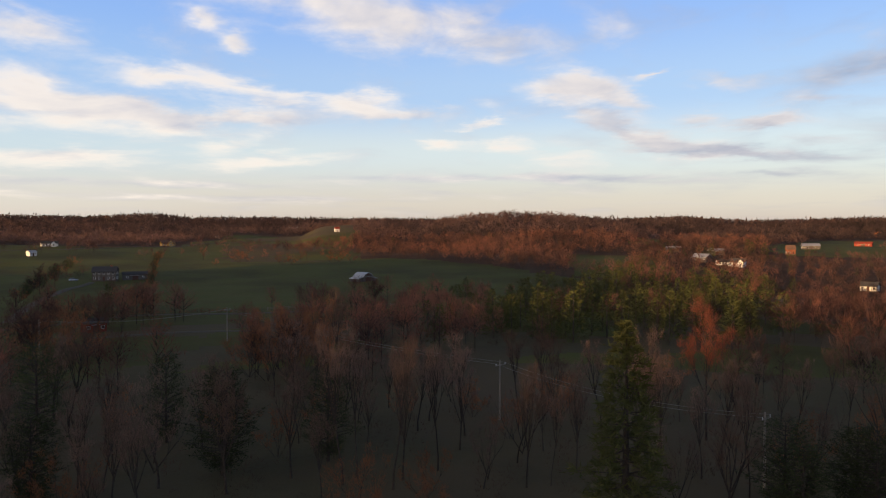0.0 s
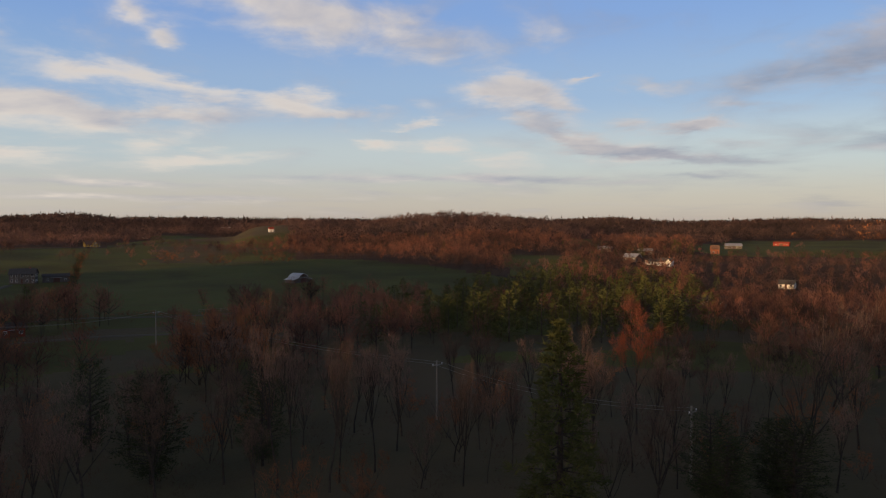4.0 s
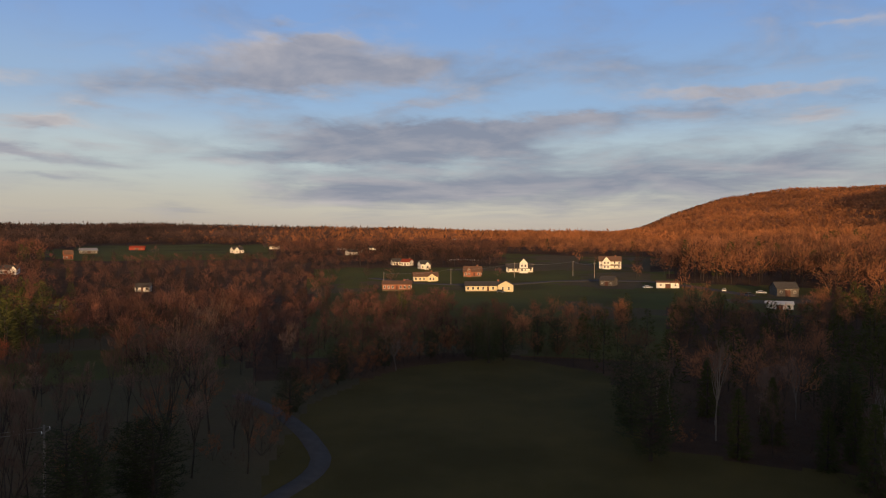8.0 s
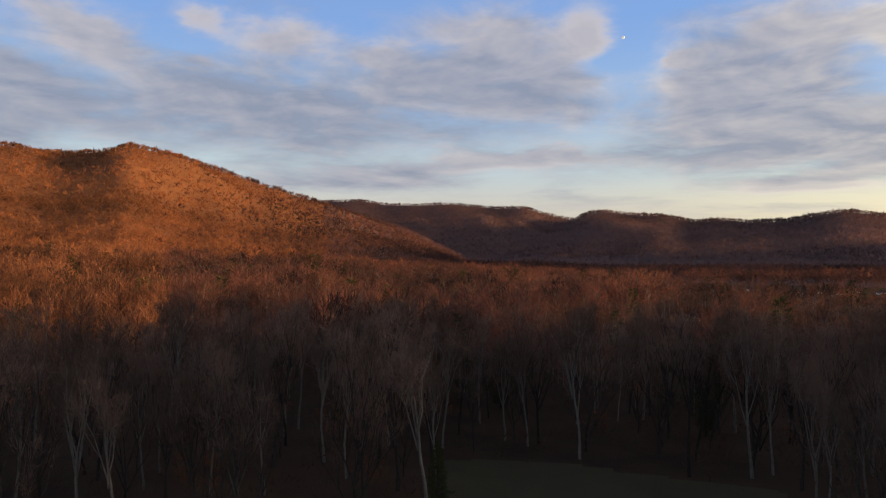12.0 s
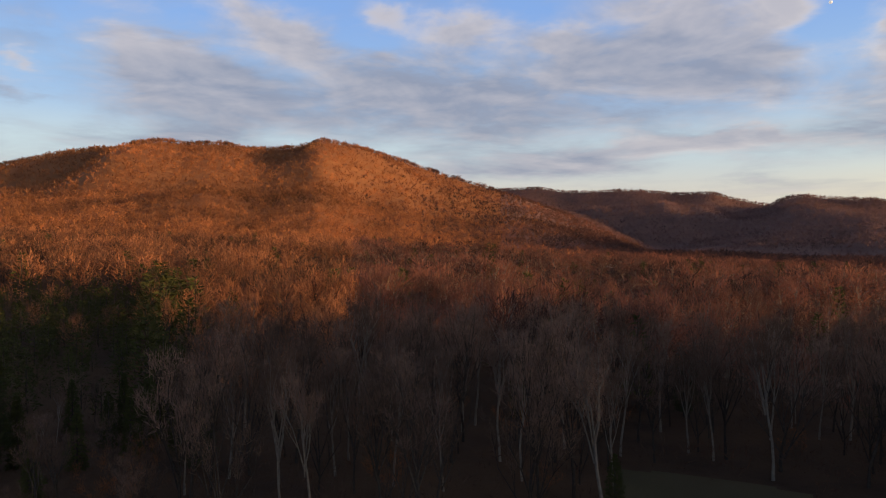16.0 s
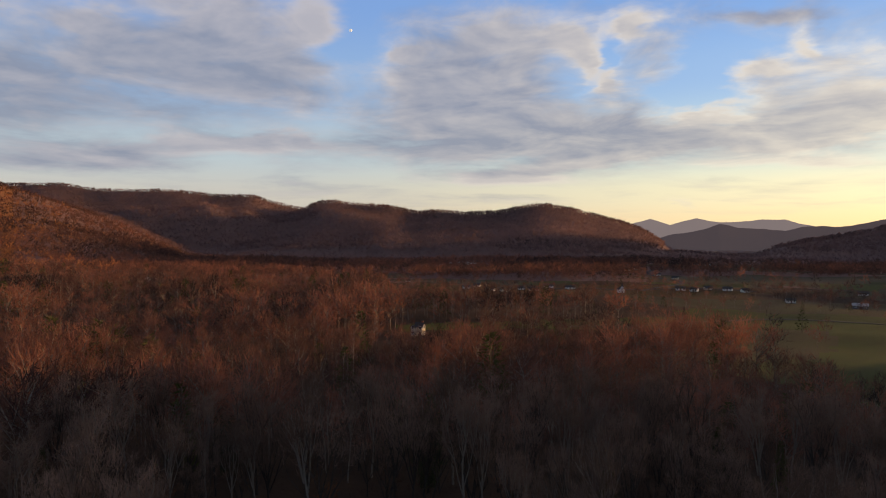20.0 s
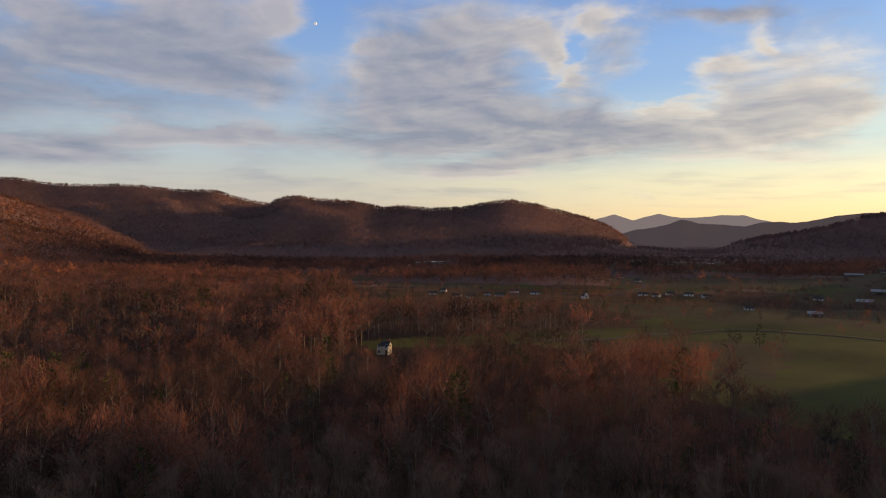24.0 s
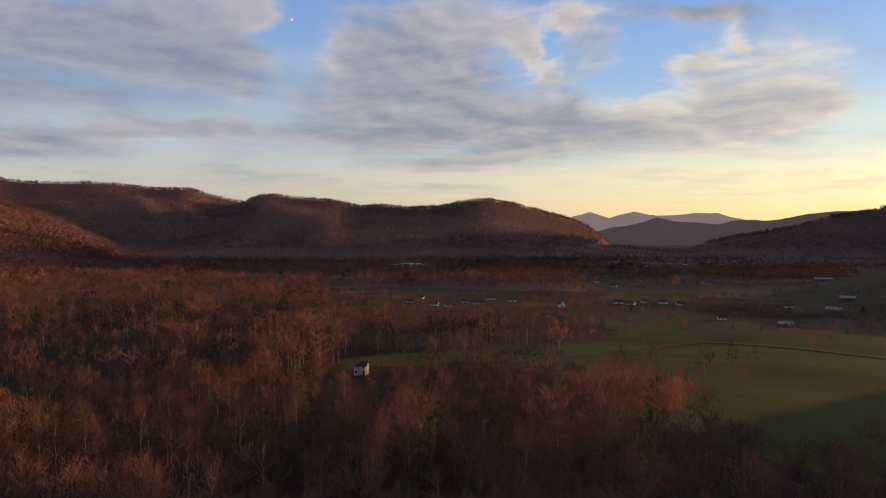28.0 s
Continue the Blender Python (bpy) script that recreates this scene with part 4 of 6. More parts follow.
TREES = {
    "bare": [tree_thing("bare_tree", lab, *bare_tree(s, 18, fk, sp, 1100, .06, (.055, 1.5)), bark, M_TWIG_NEAR)
             for s, fk, sp, bark, lab in ((11, .38, .42, M_BARK, "leafless grey-barked tree with fine reddish-brown twigs"), (12, .55, .25, M_PALE, "tall leafless tree with a pale bare trunk"),
                                          (13, .28, .6, M_BARK, "leafless spreading tree with brown twigs"), (14, .5, .34, M_BARK, "slender leafless tree with a high crown"), (15, .46, .3, M_PALE, "leafless pale tree with upright limbs"))],
    "maple": [tree_thing("maple_tree", "red-budded leafless maple glowing in low sun", *bare_tree(31, 20, .5, .6, 5200, .03, (.028, 1.2), 3), M_BARK, M_BUDS)],
    "brush": [tree_thing("bushy_tree", "low bushy leafless tree of dense russet twigs", *bare_tree(s, 9, .10, .8, 1300, .05, (.06, 1.7)), M_BARK, M_TWIG) for s in (31, 32)],
    "pine": [tree_thing("pine_tree", "tall green pine with layered limbs", *pine_tree(s, 19, w, 7400, .04, (.125, .8), -.2), M_BARK, M_NEEDLE) for s, w in ((41, 9.5), (42, 8))],
    "cedar": [tree_thing("cedar_tree", "dark dense cedar at the field's edge", *pine_tree(s, 10, w, 5200, .1, (.065, .42), .2, True), M_BARK, M_CEDAR) for s, w in ((51, 5), (52, 6.5))],
    "snag": [tree_thing("dead_tree", "dead pale tree with broken limbs", *bare_tree(61, 10, .45, .5, 260, .06, (.03, 1.0)), M_PALE, M_PALE)],
}
NATURAL = {"bare": 18, "maple": 20, "brush": 9, "pine": 19, "cedar": 10, "snag": 10}
for group in TREES.values():
    for ob in group:
        ob["unused"] = 1
placed = []


def plant(kind, az, dist, h, which=0, wide=1.0, turn=None):
    """A tree of that height at a bearing and distance."""
    p = bearing(az, dist)
    if kind == "bare" and az > -40:
        which = (0, 3, 2, 3, 0)[which % 5]
    src = TREES[kind][which % len(TREES[kind])]
    s = h / NATURAL[kind]
    src.scale = (s * wide, s * wide, s)
    m = Matrix.Translation((p.x, p.y, height_at(p.x, p.y) - .1)) @ pose(0, 0, 0, 0, 0, turn if turn is not None else random.uniform(0, 360))
    ob = copy_thing(src, m)
    del ob["unused"]
    placed.append((p.x, p.y))
    return ob


# trees that stand out: kind, bearing, distance, height, template, width
for kind, a, d, h, w, wide in [
    ("pine", -14.9, 62, 20.6, 0, 1.1), ("maple", -20.9, 100, 20.8, 0, .85), ("brush", -18.6, 136, 6.5, 0, 1.3), ("bare", -15.2, 73, 19.5, 1, .7),
    ("bare", 31.3, 84, 14, 2, 1), ("cedar", 30.6, 82, 9.5, 0, 1.3), ("bare", 27.7, 86, 12, 0, .8), ("bare", 26, 84, 11, 3, .9), ("bare", 22.2, 82, 15, 2, 1.1), ("cedar", 21.6, 100, 12, 1, .8),
    ("bare", 17.4, 83, 15, 4, .8), ("cedar", 17.5, 84, 12.5, 1, 1.1), ("bare", 12.2, 81, 14, 0, .9), ("bare", 8.1, 78, 19, 1, .7), ("bare", 6.9, 80, 18, 3, .6), ("bare", 4.0, 76, 17.5, 3, .7), ("bare", 3.2, 79, 17, 4, .6),
    ("bare", .3, 82, 16, 1, .7), ("bare", -1.5, 90, 14, 4, .9), ("bare", -7.0, 77, 15, 0, .6), ("bare", -9, 78, 12, 3, .6), ("bare", -11, 84, 13, 0, .7), ("bare", -24, 80, 14, 3, .6), ("cedar", -26.4, 77, 9.5, 1, 1.3), ("cedar", -27.6, 74, 8, 0, 1.5), ("bare", -27.6, 82, 12, 2, 1),
    ("cedar", -31, 81, 8.5, 0, 1.5), ("cedar", -32.2, 78, 9.5, 1, 1.4), ("bare", -32.5, 96, 21, 2, 1), ("bare", -34.5, 120, 21, 2, 1.05), ("brush", 10, 150, 16, 0, .75), ("brush", 12.4, 160, 14, 1, .9), ("brush", 28.6, 185, 14, 0, .7), ("brush", 23.8, 260, 12, 1, .9),
    ("bare", 8.6, 128, 19, 1, .6), ("brush", 8.7, 126, 8, 1, .6), ("cedar", -57.3, 162, 10.5, 1, 1.0), ("cedar", -58.6, 159, 11.5, 0, 1.3), ("cedar", -59.8, 163, 9.5, 1, 1.2), ("cedar", -62.6, 172, 9.5, 0, .9), ("cedar", -64.2, 173, 9, 1, 1.1),
    ("snag", -87.8, 84, 8.2, 0, .7), ("bare", -76.3, 104, 15, 1, .7), ("snag", -87.2, 97, 12, 0, .8), ("cedar", -71.5, 92, 12, 1, 1.2), ("cedar", -70, 104, 13, 0, 1.1), ("bare", -50.6, 152, 11, 2, 1.2), ("snag", -51, 148, 7, 0, 1.5),
]:
    plant(kind, a, d, h, w, wide)
# the dark hedge at the mown field's edge
for k in range(17):
    tagged(plant("cedar" if k % 4 == 1 else "brush", -41.5 - .95 * k, float(np.interp(41.5 + .95 * k, [40, 44, 52, 58], [86, 121, 155, 168])) + 4, random.uniform(5, 8.5), k, 1.15), group="hedge at the mown field")
# bushy clumps on the northern pastures
for a, d, h, wide in [(15.4, 141, 11, 1), (14, 136, 13, .95), (12.6, 139, 14, .9), (11.2, 137, 13.5, .95), (9.6, 144, 12.5, .9), (13.2, 148, 14, 1), (29.8, 176, 12, .9), (27.4, 170, 13, .9), (30.6, 168, 10, 1), (26.4, 178, 9, 1), (28.6, 196, 12, 1),
                      (22.9, 272, 10, 1.1), (24.5, 268, 11, 1), (23.2, 284, 9.5, 1.2), (21.9, 208, 7, .9), (16.2, 560, 11, 1.5), (15.6, 566, 9, 1.6), (12.8, 518, 10, 1.6), (12.1, 524, 8, 1.6), (9.1, 528, 11, 1.5), (8.3, 534, 9, 1.6), (7.4, 526, 8, 1.6), (17.9, 530, 6, 1.3)]:
    tagged(plant("brush", a, d, h, int(d), wide), group="bushy trees on the pastures")
for k in range(13):
    tagged(plant("cedar" if k % 3 else "brush", 31.2 - 3.5 * k / 12, 335 + 205 * k / 12, random.uniform(6, 9), k, 1.3), group="hedgerow up to the farmhouse")
    tagged(plant("brush" if k % 3 else "cedar", 22.8 - .8 * k / 12, 330 + 290 * k / 12, random.uniform(5, 8), k, 1.2), group="hedgerow behind the farmhouse")
for k in range(16):
    tagged(plant("brush", 25.2 - .68 * k, 266 - .6 * k, random.uniform(1.6, 2.8), k, 1.9), group="low hedge along the farm lane")


# ---- woods: near trees one by one, the rest as massed growth ----
def scatter(r0, r1, spacing, a0, a1, seed):
    """Jittered places in a ring sector, as arrays."""
    rng = np.random.default_rng(seed)
    g = np.arange(-r1, r1, spacing)
    x, y = np.meshgrid(g, g)
    x, y = x.ravel() + rng.uniform(-.45, .45, x.size) * spacing, y.ravel() + rng.uniform(-.45, .45, y.size) * spacing
    az, r = polar(x, y)
    k = (r >= r0) & (r < r1) & (az < a0) & (az > a1)
    return x[k], y[k], az[k], r[k], rng


def pine_share(az, r, x, y):
    p = np.where(az > -60, .008, .02)
    p[az < -118] = .045
    p[inside(az, r, 0, -27, 186, 400)] = .5
    p[inside(az, r, -4, -24, 176, 330)] = .84
    p[inside(az, r, -82, -106, 90, 340)] = .85
    p[inside(az, r, -66, -84, 90, 300)] = .35
    p[fbm(x, y, 130, 66) > .24] += .25
    return p


def wooded(x, y, az, r, rng):
    """Which places bear a tree."""
    k = cover_kind(x, y)
    p = np.choose(k, [.95, .004, .10, .05, .0])
    p = np.where((k > 0) & (r > 780), 0, p)
    p = np.where(inside(az, r, 17.5, 7.2, 590, 760) & (fbm(x, y, 60, 68) > .08), .75, p)
    north_open = (az > -40) & (r < 260)
    p = np.where(north_open & band(az, r, [(16, 165), (9, 165), (0, 185), (-8, 225), (-14, 290)], 45), .92, p)
    p = np.where((az > -28) & (az < 13) & (np.abs(r - np.interp(az, [-28, -18, -5, 4, 11], [400, 330, 228, 215, 200])) < np.interp(az, [-28, -10, 11], [70, 36, 24])), .95, p)
    p = np.where(inside(az, r, -1, -23, 176, 262), .93, p)
    p = np.where(inside(az, r, 3.5, -5, 540, 720) | inside(az, r, -4.5, -10.5, 455, 640), .9, p)
    p = np.where(inside(az, r, -15, -46, 140, 560) & ((r > 190) | (az < -29)) & (fbm(x, y, 120, 52) > -.2), .92, p)
    p = np.where(inside(az, r, -24, -45, 84, 150), .8, p)
    p = np.where((az > -40) & (r > 68) & (r < 112), .8, p)
    p = np.where((az > -40) & (r > 108) & (r < 150) & (fbm(x, y, 40, 64) > .05), .6, p)
    p = np.where(inside(az, r, -40, -56, 160, 300) & (fbm(x, y, 80, 58) > -.25), .92, p)
    p = np.where(inside(az, r, -46, -70, 170, 240) & (fbm(x, y, 70, 59) > -.14), .85, p)
    edge = np.interp(az, [-73, -68, -60, -52, -44, -40], [90, 152, 170, 155, 122, 88])
    p = np.where((az < -39) & (az > -73) & (r > edge) & (r < edge + 26), .92, p)
    p = np.where(inside(az, r, 32, 20, 165, 270) & (fbm(x, y, 60, 61) > .0), .7, p)
    p = np.where((az > 45) | (az < -208), np.where(r > 45, .9, 0), p)
    p = np.where(r < 45, 0, p)
    p = np.where(inside(az, r, -161, -190, 545, 770) & (fbm(x, y, 50, 67) > -.1), .5, p)
    for line in HEDGES:
        p = np.where(band(az, r, line, 5 + r * .006), .8, p)
    for ba, bd, bw in CLEARINGS:
        q = bearing(ba, bd)
        front = bearing(ba, 1)
        ahead = (x - q.x) * -front.x + (y - q.y) * -front.y
        aside = np.abs((x - q.x) * front.y - (y - q.y) * front.x)
        p = np.where((aside < bw * .5 + 5) & (ahead > -bw * .5 - 4) & (ahead < (26 + bw if ba > -120 else 200 if bd > 1000 else 8)), 0, p)
    for pts in WAYS:
        p = np.where(near_way(x, y, pts[0], pts[1] + 3), 0, p)
    return rng.random(len(r)) < p


HEDGES = [[(24, 560), (22.5, 610), (20, 640)], [(31, 330), (29, 400), (27, 470)], [(14, 262), (4, 268)], [(-171, 480), (-176, 470), (-186, 500), (-200, 520)], [(-176, 600), (-186, 585), (-200, 610)], [(-150, 700), (-170, 720)], [(-172, 820), (-200, 800)],
          [(36, 640), (26, 660)], [(20, 760), (6, 740)], [(-22, 640), (-30, 600)]]

x, y, az_, r_, rng = scatter(60, 126, 6.2, 40, -207, 101)
keep = wooded(x, y, az_, r_, rng)
taken = np.array(placed)
share = pine_share(az_, r_, x, y)
for px_, py_, a, d, s in zip(x[keep], y[keep], az_[keep], r_[keep], share[keep]):
    if np.min(np.hypot(taken[:, 0] - px_, taken[:, 1] - py_)) < 4.5:
        continue
    u = rng.random()
    top = rng.uniform(15, 22.5) if a < -104 else rng.uniform(8, 13) if a < -92 else rng.uniform(7, 12) if a < -46 else rng.uniform(8, 15)
    if u < s:
        plant("pine" if rng.random() < .75 and a < -60 else "cedar", a, d, min(top, rng.uniform(9, 17) if a > -95 else rng.uniform(8, 12)), int(rng.integers(4)))
    elif u > (.93 if a < -60 else .62):
        plant("brush", a, d, rng.uniform(4, 8), int(rng.integers(2)))
    else:
        plant("bare", a, d, top, int(rng.integers(5)), rng.uniform(.8, 1.1))


def template(kind, seed):
    """Lighter trees for the massed woods: wood and crown as arrays, one metre high."""
    rng = np.random.default_rng(seed)
    def dome(n, wide, lo, hi, flat=.24, up=.4, mid=.62, deep=.26):
        """Twigs spread through a rounded crown."""
        v = rng.normal(size=(n, 3))
        v /= np.linalg.norm(v, axis=1, keepdims=True)
        v[:, 2] = np.abs(v[:, 2]) * np.where(rng.random(n) < .3, -.8, 1)
        q = rng.uniform(.25, 1, n)[:, None] ** .5
        lump = 1 + .25 * np.sin(3 * np.arctan2(v[:, 1], v[:, 0]) + rng.uniform(0, 6))[:, None]
        base = v * q * (flat * lump * (1, 1, 0) + (0, 0, deep)) + (0, 0, mid)
        way = v * .7 + rng.normal(0, .45, (n, 3)) + (0, 0, up)
        return slivers(base, way, rng.uniform(lo, hi, n), wide, rng)

    def upright(limbs, twigs, bark, wide, lo, hi, fork=.28, reach=.25, mid=.54, tall=.36):
        """A trunk with limbs that reach out to a rounded crown, and twigs along their outer halves."""
        a = np.arange(limbs) * 2.4 + rng.uniform(0, 6)
        lift = np.sin(np.radians(rng.uniform(-22, 88, limbs)))
        out = reach * np.sqrt(1 - lift ** 2) * rng.uniform(.75, 1.2, limbs) + .02
        tip = np.stack([np.cos(a) * out, np.sin(a) * out, mid + tall * lift * rng.uniform(.8, 1, limbs)], 1)
        foot = np.stack([0 * a, 0 * a, np.maximum(tip[:, 2] - rng.uniform(.14, .34, limbs), fork)], 1)
        foot[:, 2] = np.minimum(foot[:, 2], tip[:, 2] - .04)
        wv, wf = tubes([((0, 0, -.03), (rng.normal(0, .012), rng.normal(0, .012), mid), bark, bark * .5, 3)])
        bv, bf = slivers(foot, tip - foot, np.linalg.norm(tip - foot, axis=1) * 1.08, bark * 1.3, rng)
        k = rng.integers(0, limbs, twigs)
        u = rng.uniform(.25, 1.04, twigs)[:, None]
        base = foot[k] + (tip - foot)[k] * u + rng.normal(0, .16 * reach, (twigs, 3))
        limb_way = (tip - foot)[k]
        limb_way /= np.linalg.norm(limb_way, axis=1, keepdims=True)
        way = limb_way * .7 + rng.normal(0, .45, (twigs, 3)) + (0, 0, .25)
        return (np.concatenate([wv, bv]), np.concatenate([wf, bf + len(wv)])), slivers(base, way, rng.uniform(lo, hi, twigs), wide, rng)

    if kind == "close":
        return upright(16, 350, .0085, .0075, .06, .14)
    if kind == "mid":
        return upright(11, 92, .009, .02, .08, .18, .22, .29, .52)
    if kind == "ridge":
        return upright(6, 30, .03, .085, .14, .28, .3, .26)
    if kind == "pine":
        segs = [((0, 0, -.03), (0, 0, .9), .016, .004, 3)]
        n = 210
        u = rng.uniform(0, 1, n) ** 1.2
        a = rng.uniform(0, 6.28, n)
        lump = 1 + .25 * np.sin(a * 3 + u * 9)
        rad = .23 * (1 - u) ** .65 * rng.uniform(.45, 1, n) * lump
        base = np.stack([np.cos(a) * rad, np.sin(a) * rad, .14 + .8 * u], 1)
        way = np.stack([np.cos(a), np.sin(a), rng.uniform(-.1, .9, n)], 1) + rng.normal(0, .3, (n, 3))
        return tubes(segs), slivers(base, way, rng.uniform(.06, .11, n), .026, rng)
    if kind == "far":
        return None, upright(8, 32, .01, .048, .12, .25, .14, .34, .46, .4)[1]
    if kind == "thicket":
        return None, dome(60, .022, .10, .26, .55, .7, .14, .5)
    return None, upright(6, 9, .01, .16, .26, .46, .08, .42, .42, .4)[1]


def massed(name, label, kind, x, y, h, mats, rng, variants=6, sink=0.0, uneven=1.0):
    """Many trees as one mesh of kind stuff, each tree with a tone of its own."""
    tones = np.clip(.45 + uneven * (rng.normal(0, .2, len(x)) + fbm(x, y, 55, 73, 3) * 1.0) + fbm(x, y, 400, 74, 2) * .5, 0, 1)
    z = ground_z(x, y) - .3 - sink * h
    Vs, Fs, Ms, Ts, n0 = [], [], [], [], 0
    for v in range(variants):
        wood, leaf = template(kind, 200 + v)
        tv, tf = leaf
        tm = np.zeros(len(tf), int)
        if wood:
            tv, tf, tm = np.concatenate([tv, wood[0]]), np.concatenate([tf, wood[1] + len(leaf[0])]), np.concatenate([tm, np.ones(len(wood[1]), int)])
        k = np.arange(v, len(x), variants)
        if not len(k):
            continue
        th = rng.uniform(0, 6.28, len(k))
        c, s = np.cos(th)[:, None], np.sin(th)[:, None]
        hh, ww = h[k][:, None], (h[k] * rng.uniform(.8, 1.25, len(k)))[:, None]
        V = np.stack([x[k][:, None] + (tv[:, 0] * c - tv[:, 1] * s) * ww, y[k][:, None] + (tv[:, 0] * s + tv[:, 1] * c) * ww, z[k][:, None] + tv[:, 2] * hh], 2)
        F = tf[None] + (np.arange(len(k)) * len(tv))[:, None, None] + n0
        Vs.append(V.reshape(-1, 3))
        Fs.append(F.reshape(-1, 3))
        Ms.append(np.tile(tm, len(k)))
        Ts.append(np.repeat(tones[k], len(tv)))
        n0 += len(k) * len(tv)
    ob = mesh_object(name, np.concatenate(Vs), np.concatenate(Fs), mats, mat_index=np.concatenate(Ms))
    ob.data.attributes.new("tone", "FLOAT", "POINT").data.foreach_set("value", np.concatenate(Ts).astype(np.float32))
    return tagged(ob, label, "woods", kind="stuff")


# north runs to -60: its darker twigs put shade into the trees there
SECTORS = [("north", 48, -60), ("east", -60, -118), ("south", -118, -207)]


def stature(az, r, x, y, rng):
    """Heights: tall timber in the south and east, lower growth in the farmland of the north."""
    h = np.where(az > -74, rng.uniform(8, 14, len(az)), rng.uniform(15, 21, len(az)))
    h = np.where((az > -74) & (az < -40) & (r < 330), rng.uniform(5.5, 9.5, len(az)), h)
    h = np.where((az > -102) & (az <= -66) & (r < 345), rng.uniform(7, 11.5, len(az)), h)
    h = np.where((az > -25) & (az < -3) & (r > 170) & (r < 560), rng.uniform(8.5, 14, len(az)), h)
    h = np.where((az > -48) & (az <= -25) & (r > 260) & (r < 620), rng.uniform(5, 9, len(az)), h)
    clump = smooth(fbm(x, y, 48, 71, 3), -.04, .14)
    south = np.where((rng.random(len(az)) < .10) | (clump > .55), rng.uniform(16, 22, len(az)), rng.uniform(9.5, 14, len(az)))
    south = np.where((az < -157) & (r > 430), rng.uniform(4.5, 10, len(az)), south)
    south = np.where((az < -156.5) & (az > -162.5) & (r > 235) & (r < 335), rng.uniform(5, 8, len(az)), south)
    h = np.where(az < -104, south, h)
    return h * (1 + .5 * fbm(x, y, 45, 71))


def toned(name, sec, words, kind, x, y, az, h, rng, uneven=.7):
    """Far woods: a grey-brown north, its haze and shade put into the colour, russet timber in the east and rust-red in
    the south.
    """
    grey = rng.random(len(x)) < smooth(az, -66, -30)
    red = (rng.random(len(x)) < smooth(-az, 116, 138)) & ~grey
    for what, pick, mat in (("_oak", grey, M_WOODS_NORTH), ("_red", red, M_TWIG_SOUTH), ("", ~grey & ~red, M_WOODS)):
        if pick.any():
            massed(f"{name}_{sec}{what}", words, kind, x[pick], y[pick], h[pick], [mat], rng, sink=.1, uneven=uneven)


for sec, a0, a1 in SECTORS:
    for zone, r0, r1, gap, kind, words in (("grove", 126, 300, 7.0, "close", "leafless reddish-brown timber with pale trunks"), ("bare_woods", 300, 800, 8.8, "mid", "leafless reddish-brown woods on the valley floor")):
        x, y, az_, r_, rng = scatter(r0, r1, gap, a0, a1, 111 + r0)
        k = wooded(x, y, az_, r_, rng)
        x, y, az_, r_ = x[k], y[k], az_[k], r_[k]
        pin = rng.random(len(x)) < pine_share(az_, r_, x, y)
        tall = stature(az_, r_, x, y, rng)
        # southern and northern twigs carry their dimmer light as darker colour
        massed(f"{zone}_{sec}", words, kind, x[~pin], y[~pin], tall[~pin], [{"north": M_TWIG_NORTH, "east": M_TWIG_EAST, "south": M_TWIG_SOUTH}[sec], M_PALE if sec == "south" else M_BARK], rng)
        massed(f"{zone}_pines_{sec}", "stand of olive-green pines among bare woods", "pine", x[pin], y[pin], tall[pin] * .97, [M_NEEDLE, M_BARK], rng)
    x, y, az_, r_, rng = scatter(800, 1500, 11.5, a0, a1, 113)
    k = wooded(x, y, az_, r_, rng)
    x, y, az_, r_ = x[k], y[k], az_[k], r_[k]
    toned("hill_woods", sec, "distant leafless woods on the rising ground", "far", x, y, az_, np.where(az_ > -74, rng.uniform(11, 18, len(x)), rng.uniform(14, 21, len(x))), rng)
    x, y, az_, r_, rng = scatter(1500, {"north": 2300, "east": 3300, "south": 4150}[sec], 14 if sec != "south" else 15.5, a0, a1, 114)
    k = (rng.random(len(x)) < .94) & ((az_ > -177) | (r_ < 2600) | (height(x, y) > -22))
    x, y, az_ = x[k], y[k], az_[k]
    tall = rng.uniform(11, 19, len(x)) * np.where((az_ < -125) & (height(x, y) < -18), .6, 1)
    if sec == "south":
        dusk = dusky(x, y)
        massed("mountain_woods_dusk", "leafless forest, coloured as if hazed and shaded, on the mountains over the valley", "crest", x[dusk], y[dusk], tall[dusk], [M_WOODS_SOUTH], rng, uneven=.35)
        x, y, az_, tall = x[~dusk], y[~dusk], az_[~dusk], tall[~dusk]
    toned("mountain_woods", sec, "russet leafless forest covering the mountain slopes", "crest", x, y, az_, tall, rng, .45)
# undergrowth closes the woods down to the ground
for sec, a0, a1, r1, gap, lo, hi in (("north", 42, -40, 330, 5.2, 1.5, 4.0), ("east", -40, -104, 300, 4.8, 2.2, 5.0), ("south", -104, -207, 170, 5.4, 3.0, 7.0)):
    x, y, az_, r_, rng = scatter(58, r1, gap, a0, a1, 141)
    k = wooded(x, y, az_, r_, rng) & (fbm(x, y, 22, 143) > np.where((az_ > -40) & (r_ < 150), .0, -.1))
    massed(f"undergrowth_{sec}", "tangled brown undergrowth beneath the bare trees", "thicket", x[k], y[k], rng.uniform(lo, hi, int(k.sum())), [M_THICKET], rng)
# a fringe of trees stands along every crest
az_c = np.arange(-70, -199, -.13)
r_c = np.arange(1900, 4400, 25.0)
AC, RC = np.meshgrid(np.radians(az_c), r_c, indexing="ij")
look_up = (height((-np.sin(AC) * RC).ravel(), (np.cos(AC) * RC).ravel()).reshape(AC.shape) - 35) / RC
best = r_c[look_up.argmax(1)]
rng = np.random.default_rng(131)
r_f = np.concatenate([best * (1 + d) for d in (-.002, .001, .004)]) * (1 + rng.normal(0, .003, 3 * len(best)))
